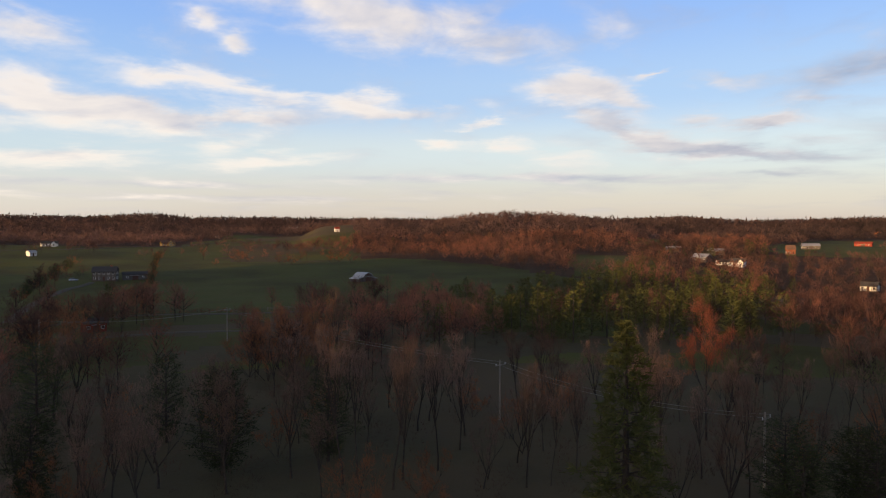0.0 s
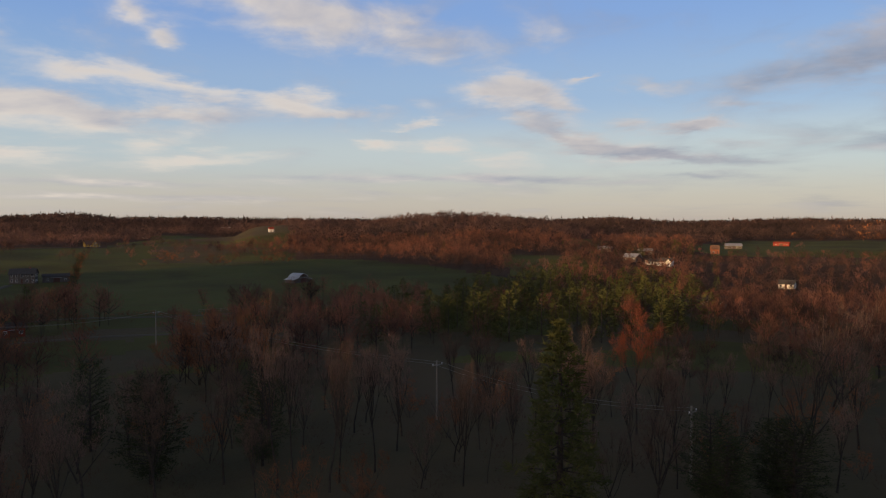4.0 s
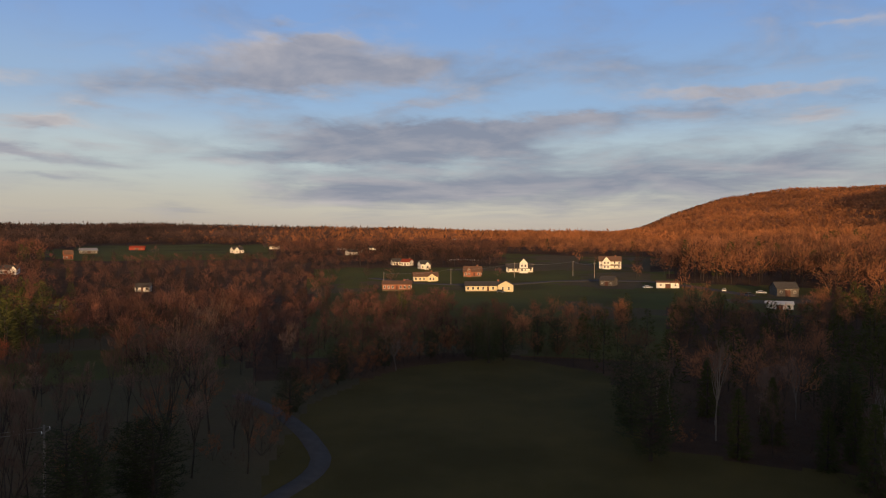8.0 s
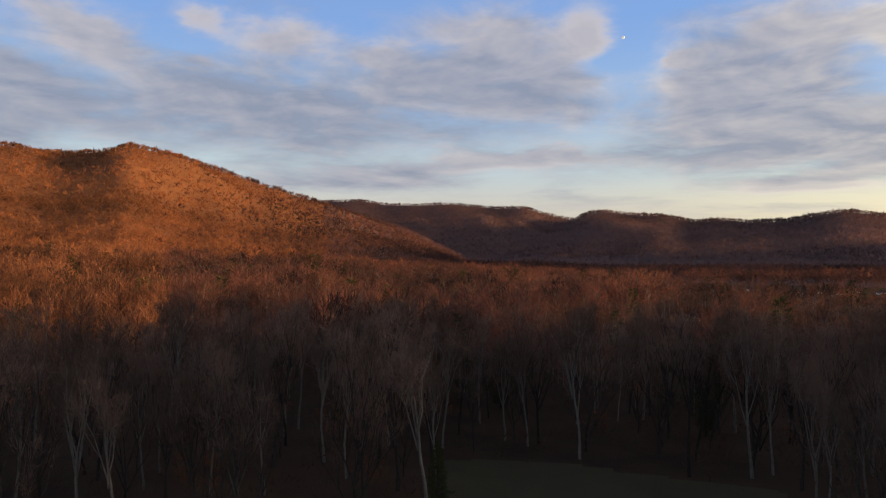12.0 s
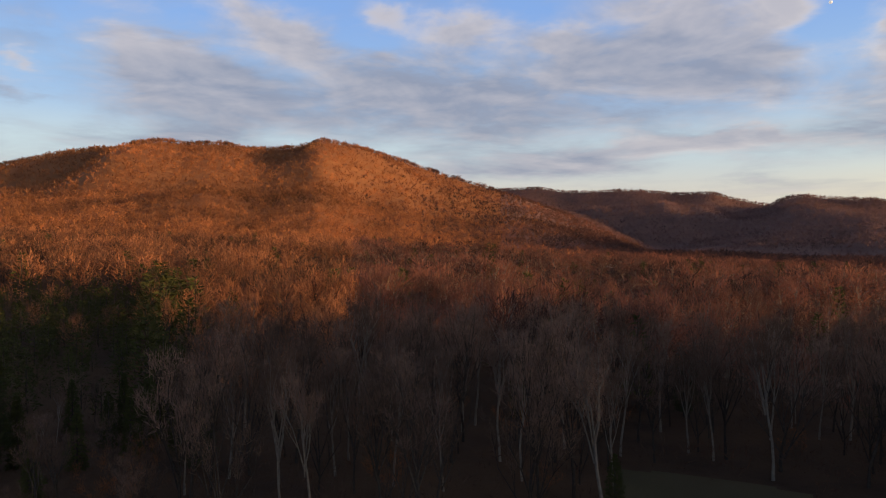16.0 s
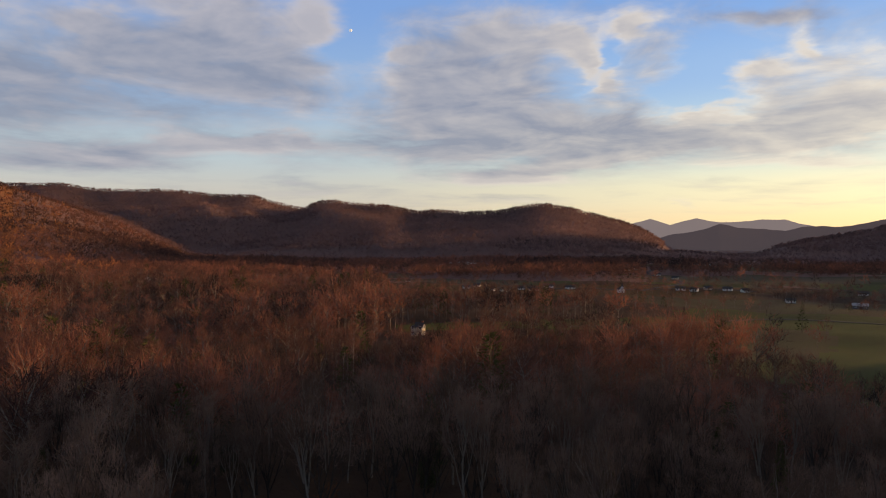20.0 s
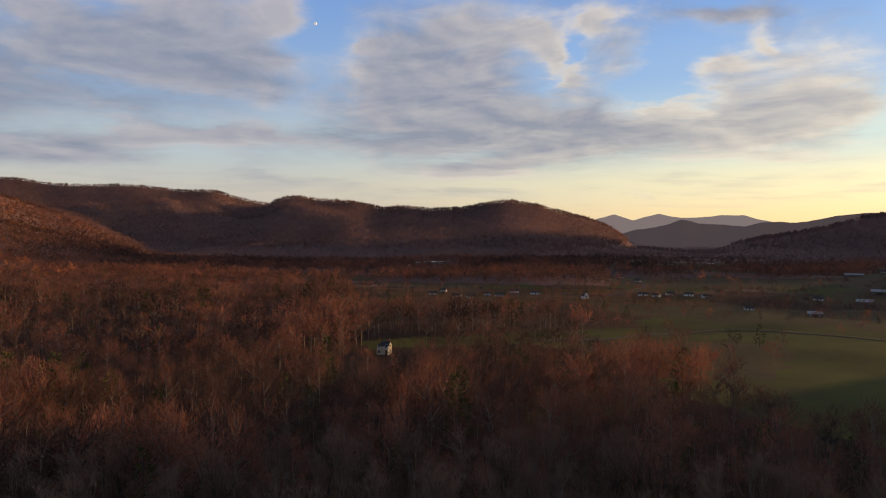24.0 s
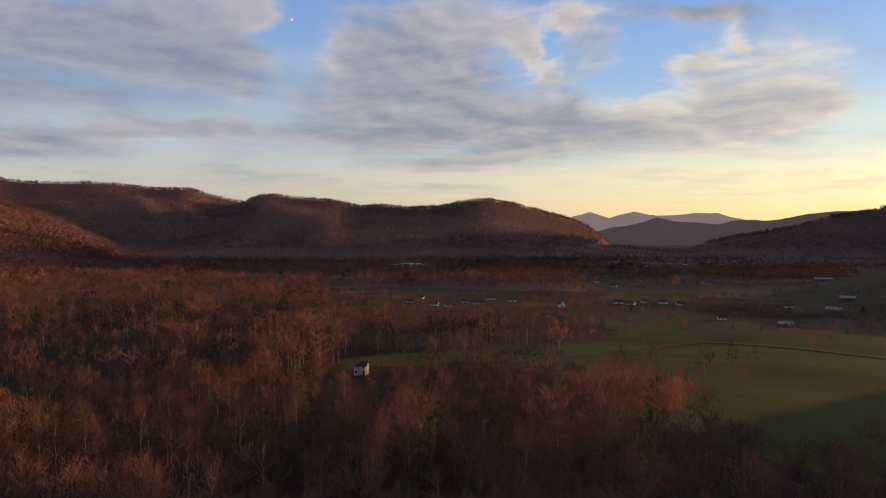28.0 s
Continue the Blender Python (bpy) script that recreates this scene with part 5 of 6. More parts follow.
a_f = np.radians(np.concatenate([az_c] * 3) + rng.uniform(-.08, .08, 3 * len(best)))
k = (rng.random(len(r_f)) < .75) & (fbm(a_f * 2000, r_f * 0, 30, 75, 2) > -.12)
for what, side, lo, hi, mat in (("_east", a_f > radians(-122), 10, 20, M_WOODS), ("_south", a_f <= radians(-122), 14, 26, M_WOODS_SOUTH)):
    j = k & side
    massed("crest_trees" + what, "fringe of leafless trees along the mountain crests", "ridge", -np.sin(a_f[j]) * r_f[j], np.cos(a_f[j]) * r_f[j], rng.uniform(lo, hi, int(j.sum())), [mat, M_BARK], rng, sink=.2)
# timber on the side that the camera never turns to, added to cast shade
x, y, az_, r_, rng = scatter(70, 420, 10, 118, 48, 121)
x3, y3, *_ = scatter(75, 260, 8, -207, -241, 125)
x, y = np.concatenate([x, x3]), np.concatenate([y, y3])
massed("woods_west", "unseen leafless woods to the west, added for shade", "far", x, y, rng.uniform(11, 17, len(x)), [M_TWIG, M_BARK], rng, 2)
for group in TREES.values():
    for ob in group:
        for o in (*ob.children_recursive, ob):
            bpy.data.objects.remove(o)

# ---- buildings ----
def part(name, bm, mat, parent, label=""):
    me = bpy.data.meshes.new(name)
    bm.to_mesh(me)
    bm.free()
    me.materials.append(mat)
    ob = new(name, me)
    ob.parent = parent
    return tagged(ob, label) if label else ob


def box(bm, x0, x1, y0, y1, z0, z1):
    v = [bm.verts.new(p) for p in ((x0, y0, z0), (x1, y0, z0), (x1, y1, z0), (x0, y1, z0), (x0, y0, z1), (x1, y0, z1), (x1, y1, z1), (x0, y1, z1))]
    for f in ((3, 2, 1, 0), (4, 5, 6, 7), (0, 1, 5, 4), (1, 2, 6, 5), (2, 3, 7, 6), (3, 0, 4, 7)):
        bm.faces.new([v[k] for k in f])
    return bm


def extrude_profile(bm, prof, a0, a1, axis="x"):
    """A closed profile in (across, height), drawn out along the axis."""
    def at(a, p):
        return (a, p[0], p[1]) if axis == "x" else (p[0], a, p[1])
    A = [bm.verts.new(at(a0, p)) for p in prof]
    B = [bm.verts.new(at(a1, p)) for p in prof]
    n = len(prof)
    bm.faces.new(A)
    bm.faces.new(B[::-1])
    for k in range(n):
        bm.faces.new((A[k], B[k], B[(k + 1) % n], A[(k + 1) % n]))
    bmesh.ops.recalc_face_normals(bm, faces=bm.faces)
    return bm


def roof_over(bm, line, thick, a0, a1, axis="x"):
    """A roof skin of that thickness over an open line in (across, height)."""
    outer = [(p[0], p[1] + thick) for p in line]
    return extrude_profile(bm, list(line) + outer[::-1], a0, a1, axis)


def B():
    return bmesh.new()


def window(parent, x, z, y, w=1.0, h=1.3, face="front"):
    """A framed window on a wall: front faces -y, side faces +x or -x."""
    s = 1 if face == "right" else -1

    def put(bm, u0, u1, z0, z1, d0, d1):
        if face == "front":
            return box(bm, x + u0, x + u1, y - d1, y - d0, z + z0, z + z1)
        lo, hi = sorted((x + s * d0, x + s * d1))
        return box(bm, lo, hi, y + u0, y + u1, z + z0, z + z1)

    bm = B()
    for u0, u1, z0, z1 in ((-w / 2 - .1, -w / 2, -.1, h + .1), (w / 2, w / 2 + .1, -.1, h + .1), (-w / 2, w / 2, h, h + .1), (-w / 2, w / 2, -.1, 0), (-w / 2, w / 2, h / 2 - .03, h / 2 + .03)):
        put(bm, u0, u1, z0, z1, .0, .07)
    fr = part("window", bm, M_TRIM, parent)
    part("pane", put(B(), -w / 2 + .005, w / 2 - .005, .005, h - .005, .005, .03), M_GLASS, fr)
    return fr


def seat(name, label, category, az, dist, turn):
    """The empty base of a thing, on the ground and turned to face the middle of the place."""
    p = bearing(az, dist)
    root = tagged(new(name), label, category)
    root.matrix_world = Matrix.Translation((p.x, p.y, height_at(p.x, p.y))) @ pose(0, 0, 0, 0, 0, az + turn)
    return root


def gabled(root, w, d, h, rise, wall, roof, x=0.0, y=0.0, axis="x", eave=.5, tag=""):
    """A gabled block: wall and roof as parts. axis: the way of the ridge."""
    if axis == "x":
        prof = [(y - d / 2, -.8), (y + d / 2, -.8), (y + d / 2, h), (y, h + rise), (y - d / 2, h)]
        part("wall", extrude_profile(B(), prof, x - w / 2, x + w / 2, "x"), wall, root)
        k = eave * rise / (d / 2)
        line = [(y - d / 2 - eave, h - k + .02), (y, h + rise + .02), (y + d / 2 + eave, h - k + .02)]
        part("roof", roof_over(B(), line, .16, x - w / 2 - eave, x + w / 2 + eave, "x"), roof, root)
    else:
        prof = [(x - w / 2, -.8), (x + w / 2, -.8), (x + w / 2, h), (x, h + rise), (x - w / 2, h)]
        part("wall", extrude_profile(B(), prof, y - d / 2, y + d / 2, "y"), wall, root)
        k = eave * rise / (w / 2)
        line = [(x - w / 2 - eave, h - k + .02), (x, h + rise + .02), (x + w / 2 + eave, h - k + .02)]
        part("roof", roof_over(B(), line, .16, y - d / 2 - eave, y + d / 2, "y"), roof, root)


def house(label, az, dist, w, d, h, rise, wall, roof, turn=0.0, storeys=1, n_win=4, wing=None, chimney=True, porch=False, name="house"):
    """A farmhouse or bungalow. wing: (x, width, depth, height, rise) of a front gable."""
    root = seat(name, label, "house", az, dist, turn)
    gabled(root, w, d, h, rise, wall, roof)
    part("foundation", box(B(), -w / 2 - .06, w / 2 + .06, -d / 2 - .06, d / 2 + .06, -1.2, .35), M_GRAVEL, root, "grey masonry foundation")
    spots = []
    if wing:
        wx, ww, wd, wh, wr = wing
        gabled(root, ww, wd, wh, wr, wall, roof, wx, -d / 2 - wd / 2 + .05, "y", .35)
        spots = [(wx, ww)]
        yf = -d / 2 - wd + .05
        for s in range(max(1, round(wh / 2.7))):
            for dx_ in ((-ww / 5, ww / 5) if ww > 4 else (0,)):
                window(root, wx + dx_, .95 + 2.7 * s, yf, .95, 1.3)
    for s in range(storeys):
        for k in range(n_win):
            x = -w / 2 + w * (k + .5) / n_win
            if any(abs(x - a) < b / 2 + .7 for a, b in spots) or (s == 0 and k == n_win // 2):
                continue
            window(root, x, .95 + 2.7 * s, -d / 2, .95, 1.25)
        for face, x in (("right", w / 2), ("left", -w / 2)):
            for yy in (-d / 5, d / 5):
                window(root, x, .95 + 2.7 * s, yy, .9, 1.25, face)
    dx0 = -w / 2 + w * (n_win // 2 + .5) / n_win
    if not any(abs(dx0 - a) < b / 2 + .7 for a, b in spots):
        door = part("door", box(B(), dx0 - .5, dx0 + .5, -d / 2 - .06, -d / 2 + .01, .3, 2.4), M_DOOR, root, "dark front door")
        part("door_handle", box(B(), dx0 + .34, dx0 + .42, -d / 2 - .11, -d / 2 - .06, 1.25, 1.35), M_TIN, door)
    part("step", box(B(), dx0 - .8, dx0 + .8, -d / 2 - 1.1, -d / 2 - .07, -.6, .28), M_GRAVEL, root)
    if chimney:
        ch = part("chimney", box(B(), w * .22, w * .22 + .9, -.1, .6, h * .6, h + rise + .9), M_BRICK, root, "brick chimney")
        part("chimney_cap", box(B(), w * .22 - .08, w * .22 + .98, -.18, .68, h + rise + .905, h + rise + 1.05), M_GRAVEL, ch)
    if porch:
        bm = B()
        roof_over(bm, [(-d / 2 - 2.4, 2.45), (-d / 2 - .02, 3.0)], .12, -w * .45, w * .45, "x")
        pr = part("porch_roof", bm, roof, root)
        for k in range(5):
            x = -w * .42 + w * .84 * k / 4
            part("porch_post", box(B(), x - .07, x + .07, -d / 2 - 2.2, -d / 2 - 2.06, -.6, 2.5), M_TRIM, root)
    return root


def gambrel_barn(label, az, dist, w, d, h, turn, wall, roof):
    """A barn with a broken-pitch roof along its depth, a wide doorway and lean-tos on both sides."""
    root = seat("barn", label, "barn", az, dist, turn)
    top = h * 1.75
    line = [(-w / 2 - .3, h - .35), (-w * .33, h * 1.45), (0, top), (w * .33, h * 1.45), (w / 2 + .3, h - .35)]
    part("wall", extrude_profile(B(), [(-w / 2, -.8), (w / 2, -.8), (w / 2, h), (w * .33, h * 1.45 - .05), (0, top - .05), (-w * .33, h * 1.45 - .05), (-w / 2, h)], -d / 2, d / 2, "y"), wall, root)
    part("roof", roof_over(B(), line, .14, -d / 2 - .6, d / 2 + .4, "y"), roof, root, "sheet-metal roof")
    for s in (-1, 1):
        lo, hi = sorted((s * w / 2, s * (w / 2 + 3.0)))
        part("lean_to_wall", box(B(), lo + (0.01 if s > 0 else 0), hi - (0.01 if s < 0 else 0), -d / 2 + .5, d / 2 - .5, -.8, h * .45), wall, root)
        a, b = (s * w / 2, h * .85), (s * (w / 2 + 3.4), h * .5)
        part("lean_to_roof", roof_over(B(), [a, b] if s > 0 else [b, a], .12, -d / 2, d / 2, "y"), roof, root)
    door = part("barn_door", box(B(), -1.7, 1.7, -d / 2 - .08, -d / 2 - .01, -.3, h * .85), M_DOOR, root, "dark boarded barn door")
    part("door_rail", box(B(), -3.2, 3.2, -d / 2 - .14, -d / 2 - .09, h * .86, h * .86 + .14), M_TIN, door)
    part("loft_door", box(B(), -.8, .8, -d / 2 - .06, -d / 2 - .01, h * 1.15, h * 1.15 + 1.5), M_DOOR, root)
    return root


def arched_shed(label, az, dist, w, d, turn):
    """A round-roofed metal shed; a dark panel paints the shade of its open front."""
    root = seat("arched_shed", label, "shed", az, dist, turn)
    th = np.linspace(0, np.pi, 13)
    line = [(-math.cos(t) * w / 2, .2 + math.sin(t) * w * .42) for t in th]
    part("roof", roof_over(B(), line, .12, -d / 2, d / 2, "y"), M_TIN, root, "pale arched metal roof")
    inner = [(p[0] * .985, p[1] - .03) for p in line]
    part("end_wall", extrude_profile(B(), [(-w / 2 * .98, -.8), (w / 2 * .98, -.8)] + inner[::-1], -d / 2 + .3, d / 2 - .3, "y"), M_GREYWOOD, root)
    # nothing opens here: a dark panel on the end wall imitates interior shade
    part("doorway", box(B(), -w * .28, w * .28, -d / 2 + .2, -d / 2 + .29, -.4, w * .3), M_GLASS, root, "dark panel painted as the shade in an open front")
    return root


def shed(label, az, dist, w, d, h, rise, wall, roof, turn=0.0, axis="x", name="shed"):
    root = seat(name, label, "shed", az, dist, turn)
    gabled(root, w, d, h, rise, wall, roof, 0, 0, axis, .35)
    door = part("door", box(B(), -w * .12, w * .12, -d / 2 - .07, -d / 2 - .005, -.2, min(h * .8, 3)), M_DOOR, root)
    part("door_track", box(B(), -w * .2, w * .2, -d / 2 - .12, -d / 2 - .075, min(h * .8, 3) + .01, min(h * .8, 3) + .14), M_TIN, door)
    for x in (-w * .32, w * .32):
        window(root, x, h * .4, -d / 2, .8, .8)
    return root


def flat_works(label, az, dist, blocks, turn=0.0):
    """Low works halls with pale flat roofs: blocks of (x, y, width, depth, height)."""
    root = seat("works_hall", label, "factory", az, dist, turn)
    for x, y, w, d, h in blocks:
        wl = part("wall", box(B(), x - w / 2, x + w / 2, y - d / 2, y + d / 2, -3, h), M_GREYWOOD, root)
        part("roof", box(B(), x - w / 2 - .3, x + w / 2 + .3, y - d / 2 - .3, y + d / 2 + .3, h + .01, h + .5), M_WHITE, root, "pale flat roof")
        n = max(2, int(w / 9))
        for k in range(n):
            xx = x - w / 2 + w * (k + .5) / n
            part("loading_door", box(B(), xx - 1.6, xx + 1.6, y - d / 2 - .1, y - d / 2 - .01, -.5, h * .62), M_TRIM, wl)
    return root


def church(az, dist, turn):
    root = seat("church", "small white church with a pointed steeple", "church", az, dist, turn)
    gabled(root, 8, 15, 4.5, 3.4, M_WHITE, M_SHINGLE, 0, 0, "y")
    part("tower", box(B(), -1.5, 1.5, -10, -7.52, -1, 9), M_WHITE, root)
    bm = B()
    base = [bm.verts.new(p) for p in ((-1.7, -10.2, 9.01), (1.7, -10.2, 9.01), (1.7, -7.3, 9.01), (-1.7, -7.3, 9.01))]
    tip = bm.verts.new((0, -8.75, 15))
    bm.faces.new(base[::-1])
    for k in range(4):
        bm.faces.new((base[k], base[(k + 1) % 4], tip))
    part("spire", bm, M_SHINGLE, root, "dark pointed spire")
    part("door", box(B(), -.8, .8, -10.08, -10.01, -.2, 2.6), M_DOOR, root)
    root.scale = (.6, .6, .6)
    for yy in (-4, 0, 4):
        window(root, -4, 1.2, yy, .9, 2.2, "left")
        window(root, 4, 1.2, yy, .9, 2.2, "right")
    return root


CAR_PAINT = [material("white_car_paint", (.75, .75, .74), (.7, .7, .69), 1, .3, spec=.5), material("dark_car_paint", (.05, .06, .08), (.04, .05, .07), 1, .3, spec=.5), material("red_car_paint", (.4, .05, .04), (.35, .05, .04), 1, .3, spec=.5)]
M_TYRE = material("tyre_rubber", (.02, .02, .02), (.03, .03, .03), 4)


def car(label, az, dist, turn, paint):
    root = seat("car", label, "car", az, dist, turn)
    body = [(-2.2, .35), (2.2, .35), (2.25, .8), (1.3, .95), (-2.15, 1.0), (-2.25, .7)]
    ob = part("body", extrude_profile(B(), body[::-1], -.88, .88, "y"), CAR_PAINT[paint], root)
    bm = B()
    lower, upper = [(-1.9, .96), (1.2, .96)], [(-1.5, 1.5), (.5, 1.5)]
    extrude_profile(bm, [lower[0], lower[1], upper[1], upper[0]], -.74, .74, "y")
    part("cabin", bm, M_GLASS, root, "dark glazed cabin")
    part("roof", box(B(), -1.5, .5, -.74, .74, 1.505, 1.56), CAR_PAINT[paint], root)
    for x in (-1.4, 1.4):
        for y in (-.9, .9):
            bm = B()
            bmesh.ops.create_cone(bm, cap_ends=True, segments=14, radius1=.34, radius2=.34, depth=.2, matrix=Matrix.Translation((x, y, .34)) @ pose(0, 0, 0, 90))
            wheel = part("wheel", bm, M_TYRE, root)
            bm = B()
            s = 1 if y > 0 else -1
            bmesh.ops.create_cone(bm, cap_ends=True, segments=10, radius1=.2, radius2=.17, depth=.04, matrix=Matrix.Translation((x, y + s * .122, .34)) @ pose(0, 0, 0, 90))
            part("rim", bm, M_TIN, wheel)
    for y in (-.6, .6):
        part("headlight", box(B(), 2.24, 2.28, y - .18, y + .18, .62, .76), M_TRIM, root)
    return root


gambrel_barn("weathered grey barn with a tin gambrel roof in a pasture", 6.4, 392, 6.5, 8.5, 2.7, 38, M_GREYWOOD, M_TIN)
# the sunlit houses in the east
house("long low cream house with a gabled garage end", -58.5, 346, 22, 8, 2.8, 1.8, M_CREAM, M_SHINGLE, 4, 1, 9, (8.4, 7.4, 2.6, 3.2, 2.0))
house("white two-storey farmhouse with a tall front gable", -61.1, 453, 17, 8, 3.4, 2.2, M_WHITE, M_SHINGLE, 2, 1, 6, (2.5, 5.2, 2.0, 6.0, 2.8), True, True)
house("white two-storey house with twin gables on a slope", -68.3, 491, 14.5, 9, 5.4, 3.0, M_WHITE, M_BROWNROOF, 3, 2, 5, (-2.6, 5.4, 2.2, 5.2, 3.0), True, True)
house("red brick house with pale dormers", -57.3, 426, 10.5, 9, 3.0, 3.0, M_BRICK, M_BROWNROOF, -6, 1, 4, (-1.8, 2.2, 1.0, 4.3, 1.1))
house("brown-roofed bungalow with pale front bays", -53.4, 405, 14, 8, 2.9, 2.3, M_CREAM, M_BROWNROOF, 6, 1, 6, (3.2, 4.6, 1.6, 2.8, 1.7))
house("long orange brick ranch house", -51.1, 358, 14.5, 8, 3.0, 1.5, M_BRICK, M_BROWNROOF, -4, 1, 7, None)
house("small white gabled house", -53.3, 472, 6.8, 7, 3.6, 2.2, M_WHITE, M_SHINGLE, 20, 1, 3, (.6, 3, 1.4, 3.4, 1.6), False)
house("small white house with a red roof", -51.9, 511, 7, 7, 3, 2, M_WHITE, M_RED, -25, 1, 3, None)
house("small white house beside a red-roofed one", -51.0, 516, 6.5, 6, 3, 2, M_WHITE, M_SHINGLE, 15, 1, 3, None, False)
shed("big weathered grey barn with a half-hipped roof", -80.9, 352, 9.5, 8, 3.4, 2.6, M_GREYWOOD, M_SHINGLE, 24, name="barn")
shed("long white greenhouse by the yard", -80.6, 300, 9.5, 5, 2.0, .8, M_WHITE, M_WHITE, 4, name="greenhouse")
shed("white and brown mobile home", -72.7, 371, 11, 4.5, 2.7, .7, M_WHITE, M_BROWNROOF, 5, name="mobile_home")
shed("small dark shed with a grey roof", -68.2, 378, 7.5, 6, 2.8, 2.0, M_GREYWOOD, M_SHINGLE, -20)
for a, d, turn, p in ((-71.2, 366, 20, 0), (-79.4, 352, -10, 0), (-78.6, 342, 40, 1), (-76.8, 356, 90, 0), (27.8, 438, 15, 0), (-52.0, 398, 10, 2), (-59.6, 336, -30, 1)):
    car(["white parked car", "dark parked car", "red parked car"][p] + " on grass beside a drive", a, d, turn, p)
# houses over the northern slopes
shed("long barn with a pale tin roof", -20.5, 531, 11, 8, 3.2, 2.4, M_GREYWOOD, M_TIN, -30, name="barn")
house("small white house among bare trees", -23.0, 508, 10, 7, 3.2, 2.4, M_WHITE, M_SHINGLE, -12, 1, 4, (3, 3.4, 1.4, 3.2, 1.8))
house("low pale house behind pines", -22.0, 512, 8, 6, 2.6, 1.6, M_WHITE, M_SHINGLE, 20, 1, 4, None, False)
shed("low grey-roofed farm shed", -21.5, 600, 11, 7, 3, 2, M_GREYWOOD, M_TIN, 12)
shed("long grey-roofed cattle shed", -18.4, 644, 12, 7, 3, 1.8, M_GREYWOOD, M_TIN, -15)
house("small orange sunlit gabled house", -26.6, 613, 6, 7, 4.2, 3, M_BRICK, M_BROWNROOF, 10, 1, 2, None, False)
house("grey low house on the hill", -27.9, 704, 14, 7, 3, 2, M_GREYWOOD, M_TIN, 12, 1, 5, None, False)
shed("long red barn on a green hill", -31.2, 799, 15, 7, 2.5, 1.9, M_RED, M_RED, -8, name="red_barn")
house("white house with a dark roof on a green hill", -38.4, 678, 10, 8, 3.2, 3, M_WHITE, M_SHINGLE, 25, 1, 4, (-2.5, 4, 1.5, 3.6, 2.4))
house("far white house at a wood's edge", -41.3, 752, 9, 7, 3.2, 2.2, M_WHITE, M_SHINGLE, -18, 1, 4, None, False)
shed("low grey shed behind bare trees", -26.4, 279, 10, 6, 2.8, 1.4, M_GREYWOOD, M_SHINGLE, 6)
house("pale house half hidden by trees", -31.6, 385, 7, 5, 2.7, 1.7, M_WHITE, M_SHINGLE, -14, 1, 3, None, False)
arched_shed("arched pale metal farm shed", 36.8, 474, 10.5, 13, -25)
arched_shed("arched metal shed with a rusty end", 36.9, 541, 9, 12, 60)
shed("long pole barn with a pale roof", 33.9, 533, 13, 8, 3, 1.6, M_GREYWOOD, M_TIN, 18, name="barn")
house("low white farmhouse on pasture", 33.6, 612, 11, 7, 2.8, 1.8, M_WHITE, M_SHINGLE, -10, 1, 4, None, False)
shed("white square shed on the pasture", 30.4, 626, 5.5, 5, 2.8, 1.3, M_WHITE, M_TIN, 30)
house("white bungalow on the hillside", 29.3, 762, 14, 8, 3, 2, M_WHITE, M_SHINGLE, 8, 1, 5, (3, 4, 1.4, 3, 1.8))
house("yellow sunlit farmhouse on the hill", 21.4, 854, 15, 8, 3.6, 3, M_YELLOW, M_BROWNROOF, 16, 1, 5, (2, 4.5, 1.6, 4.2, 2.4), True, True)
shed("small farm shed on the ridge", 17.8, 1120, 9, 6, 3, 2, M_CREAM, M_SHINGLE, 0)
house("grey stone farmhouse with a long low wing", 25.7, 434, 12, 8, 5.2, 2.6, M_GREYWOOD, M_SHINGLE, -12, 2, 5, None, True)
shed("long low grey outbuilding", 23.7, 438, 13, 6, 3, 1.4, M_GREYWOOD, M_SHINGLE, 4)
house("white and red house before a wood", 8.5, 918, 6, 6, 4.2, 2.4, M_WHITE, M_RED, 12, 1, 3, None)
house("long white house on the far crest", 12.0, 1485, 20, 8, 4, 2, M_WHITE, M_SHINGLE, 0, 1, 6, None)
for a, d, w, t in ((37.8, 725, 12, 10), (35.5, 740, 10, -20), (33.0, 852, 12, 15), (-25.5, 1500, 14, 0), (-46.6, 760, 10, 12), (-48.2, 690, 9, -25), (-47.4, 640, 10, 30), (-49.0, 740, 9, 5), (-56.0, 1100, 13, 10), (-59.2, 1180, 12, -12)):
    house("small white house among distant bare trees", a, d, w, 7, 3, 2, M_WHITE, M_SHINGLE, t, 1, 3, None, False)
shed("dark red shed in the meadow", 26.5, 227, 6, 4.5, 2.6, 1.3, M_RED, M_SHINGLE, 12)
# the southern valley
house("tall white house among bare woods", -159.9, 323, 3.4, 5.0, 4.6, 1.6, M_CREAM, M_SHINGLE, -20, 2, 2, (-2.6, 2.2, .5, 4.2, 1.2))
house("white house at the mountain's foot", -133.9, 822, 8, 7, 3.2, 2.2, M_WHITE, M_SHINGLE, -10, 1, 3, None)
house("white two-storey house at the wood's edge", -139, 803, 10, 8, 5, 2.4, M_WHITE, M_SHINGLE, 15, 2, 3, None)
house("low white cottage by the lane", -137, 815, 9, 6, 2.8, 1.6, M_WHITE, M_SHINGLE, 0, 1, 3, None, False)
house("red-roofed house in the woods", -147.8, 818, 12, 8, 3.4, 3, M_RED, M_RED, -8, 1, 4, None)
house("white house by the wooded mountain", -108.3, 760, 7, 6, 3, 2, M_WHITE, M_SHINGLE, 0, 1, 3, None, False)
house("white cottage by the wooded mountain", -107.6, 770, 7, 6, 3, 2, M_WHITE, M_SHINGLE, 20, 1, 3, None, False)
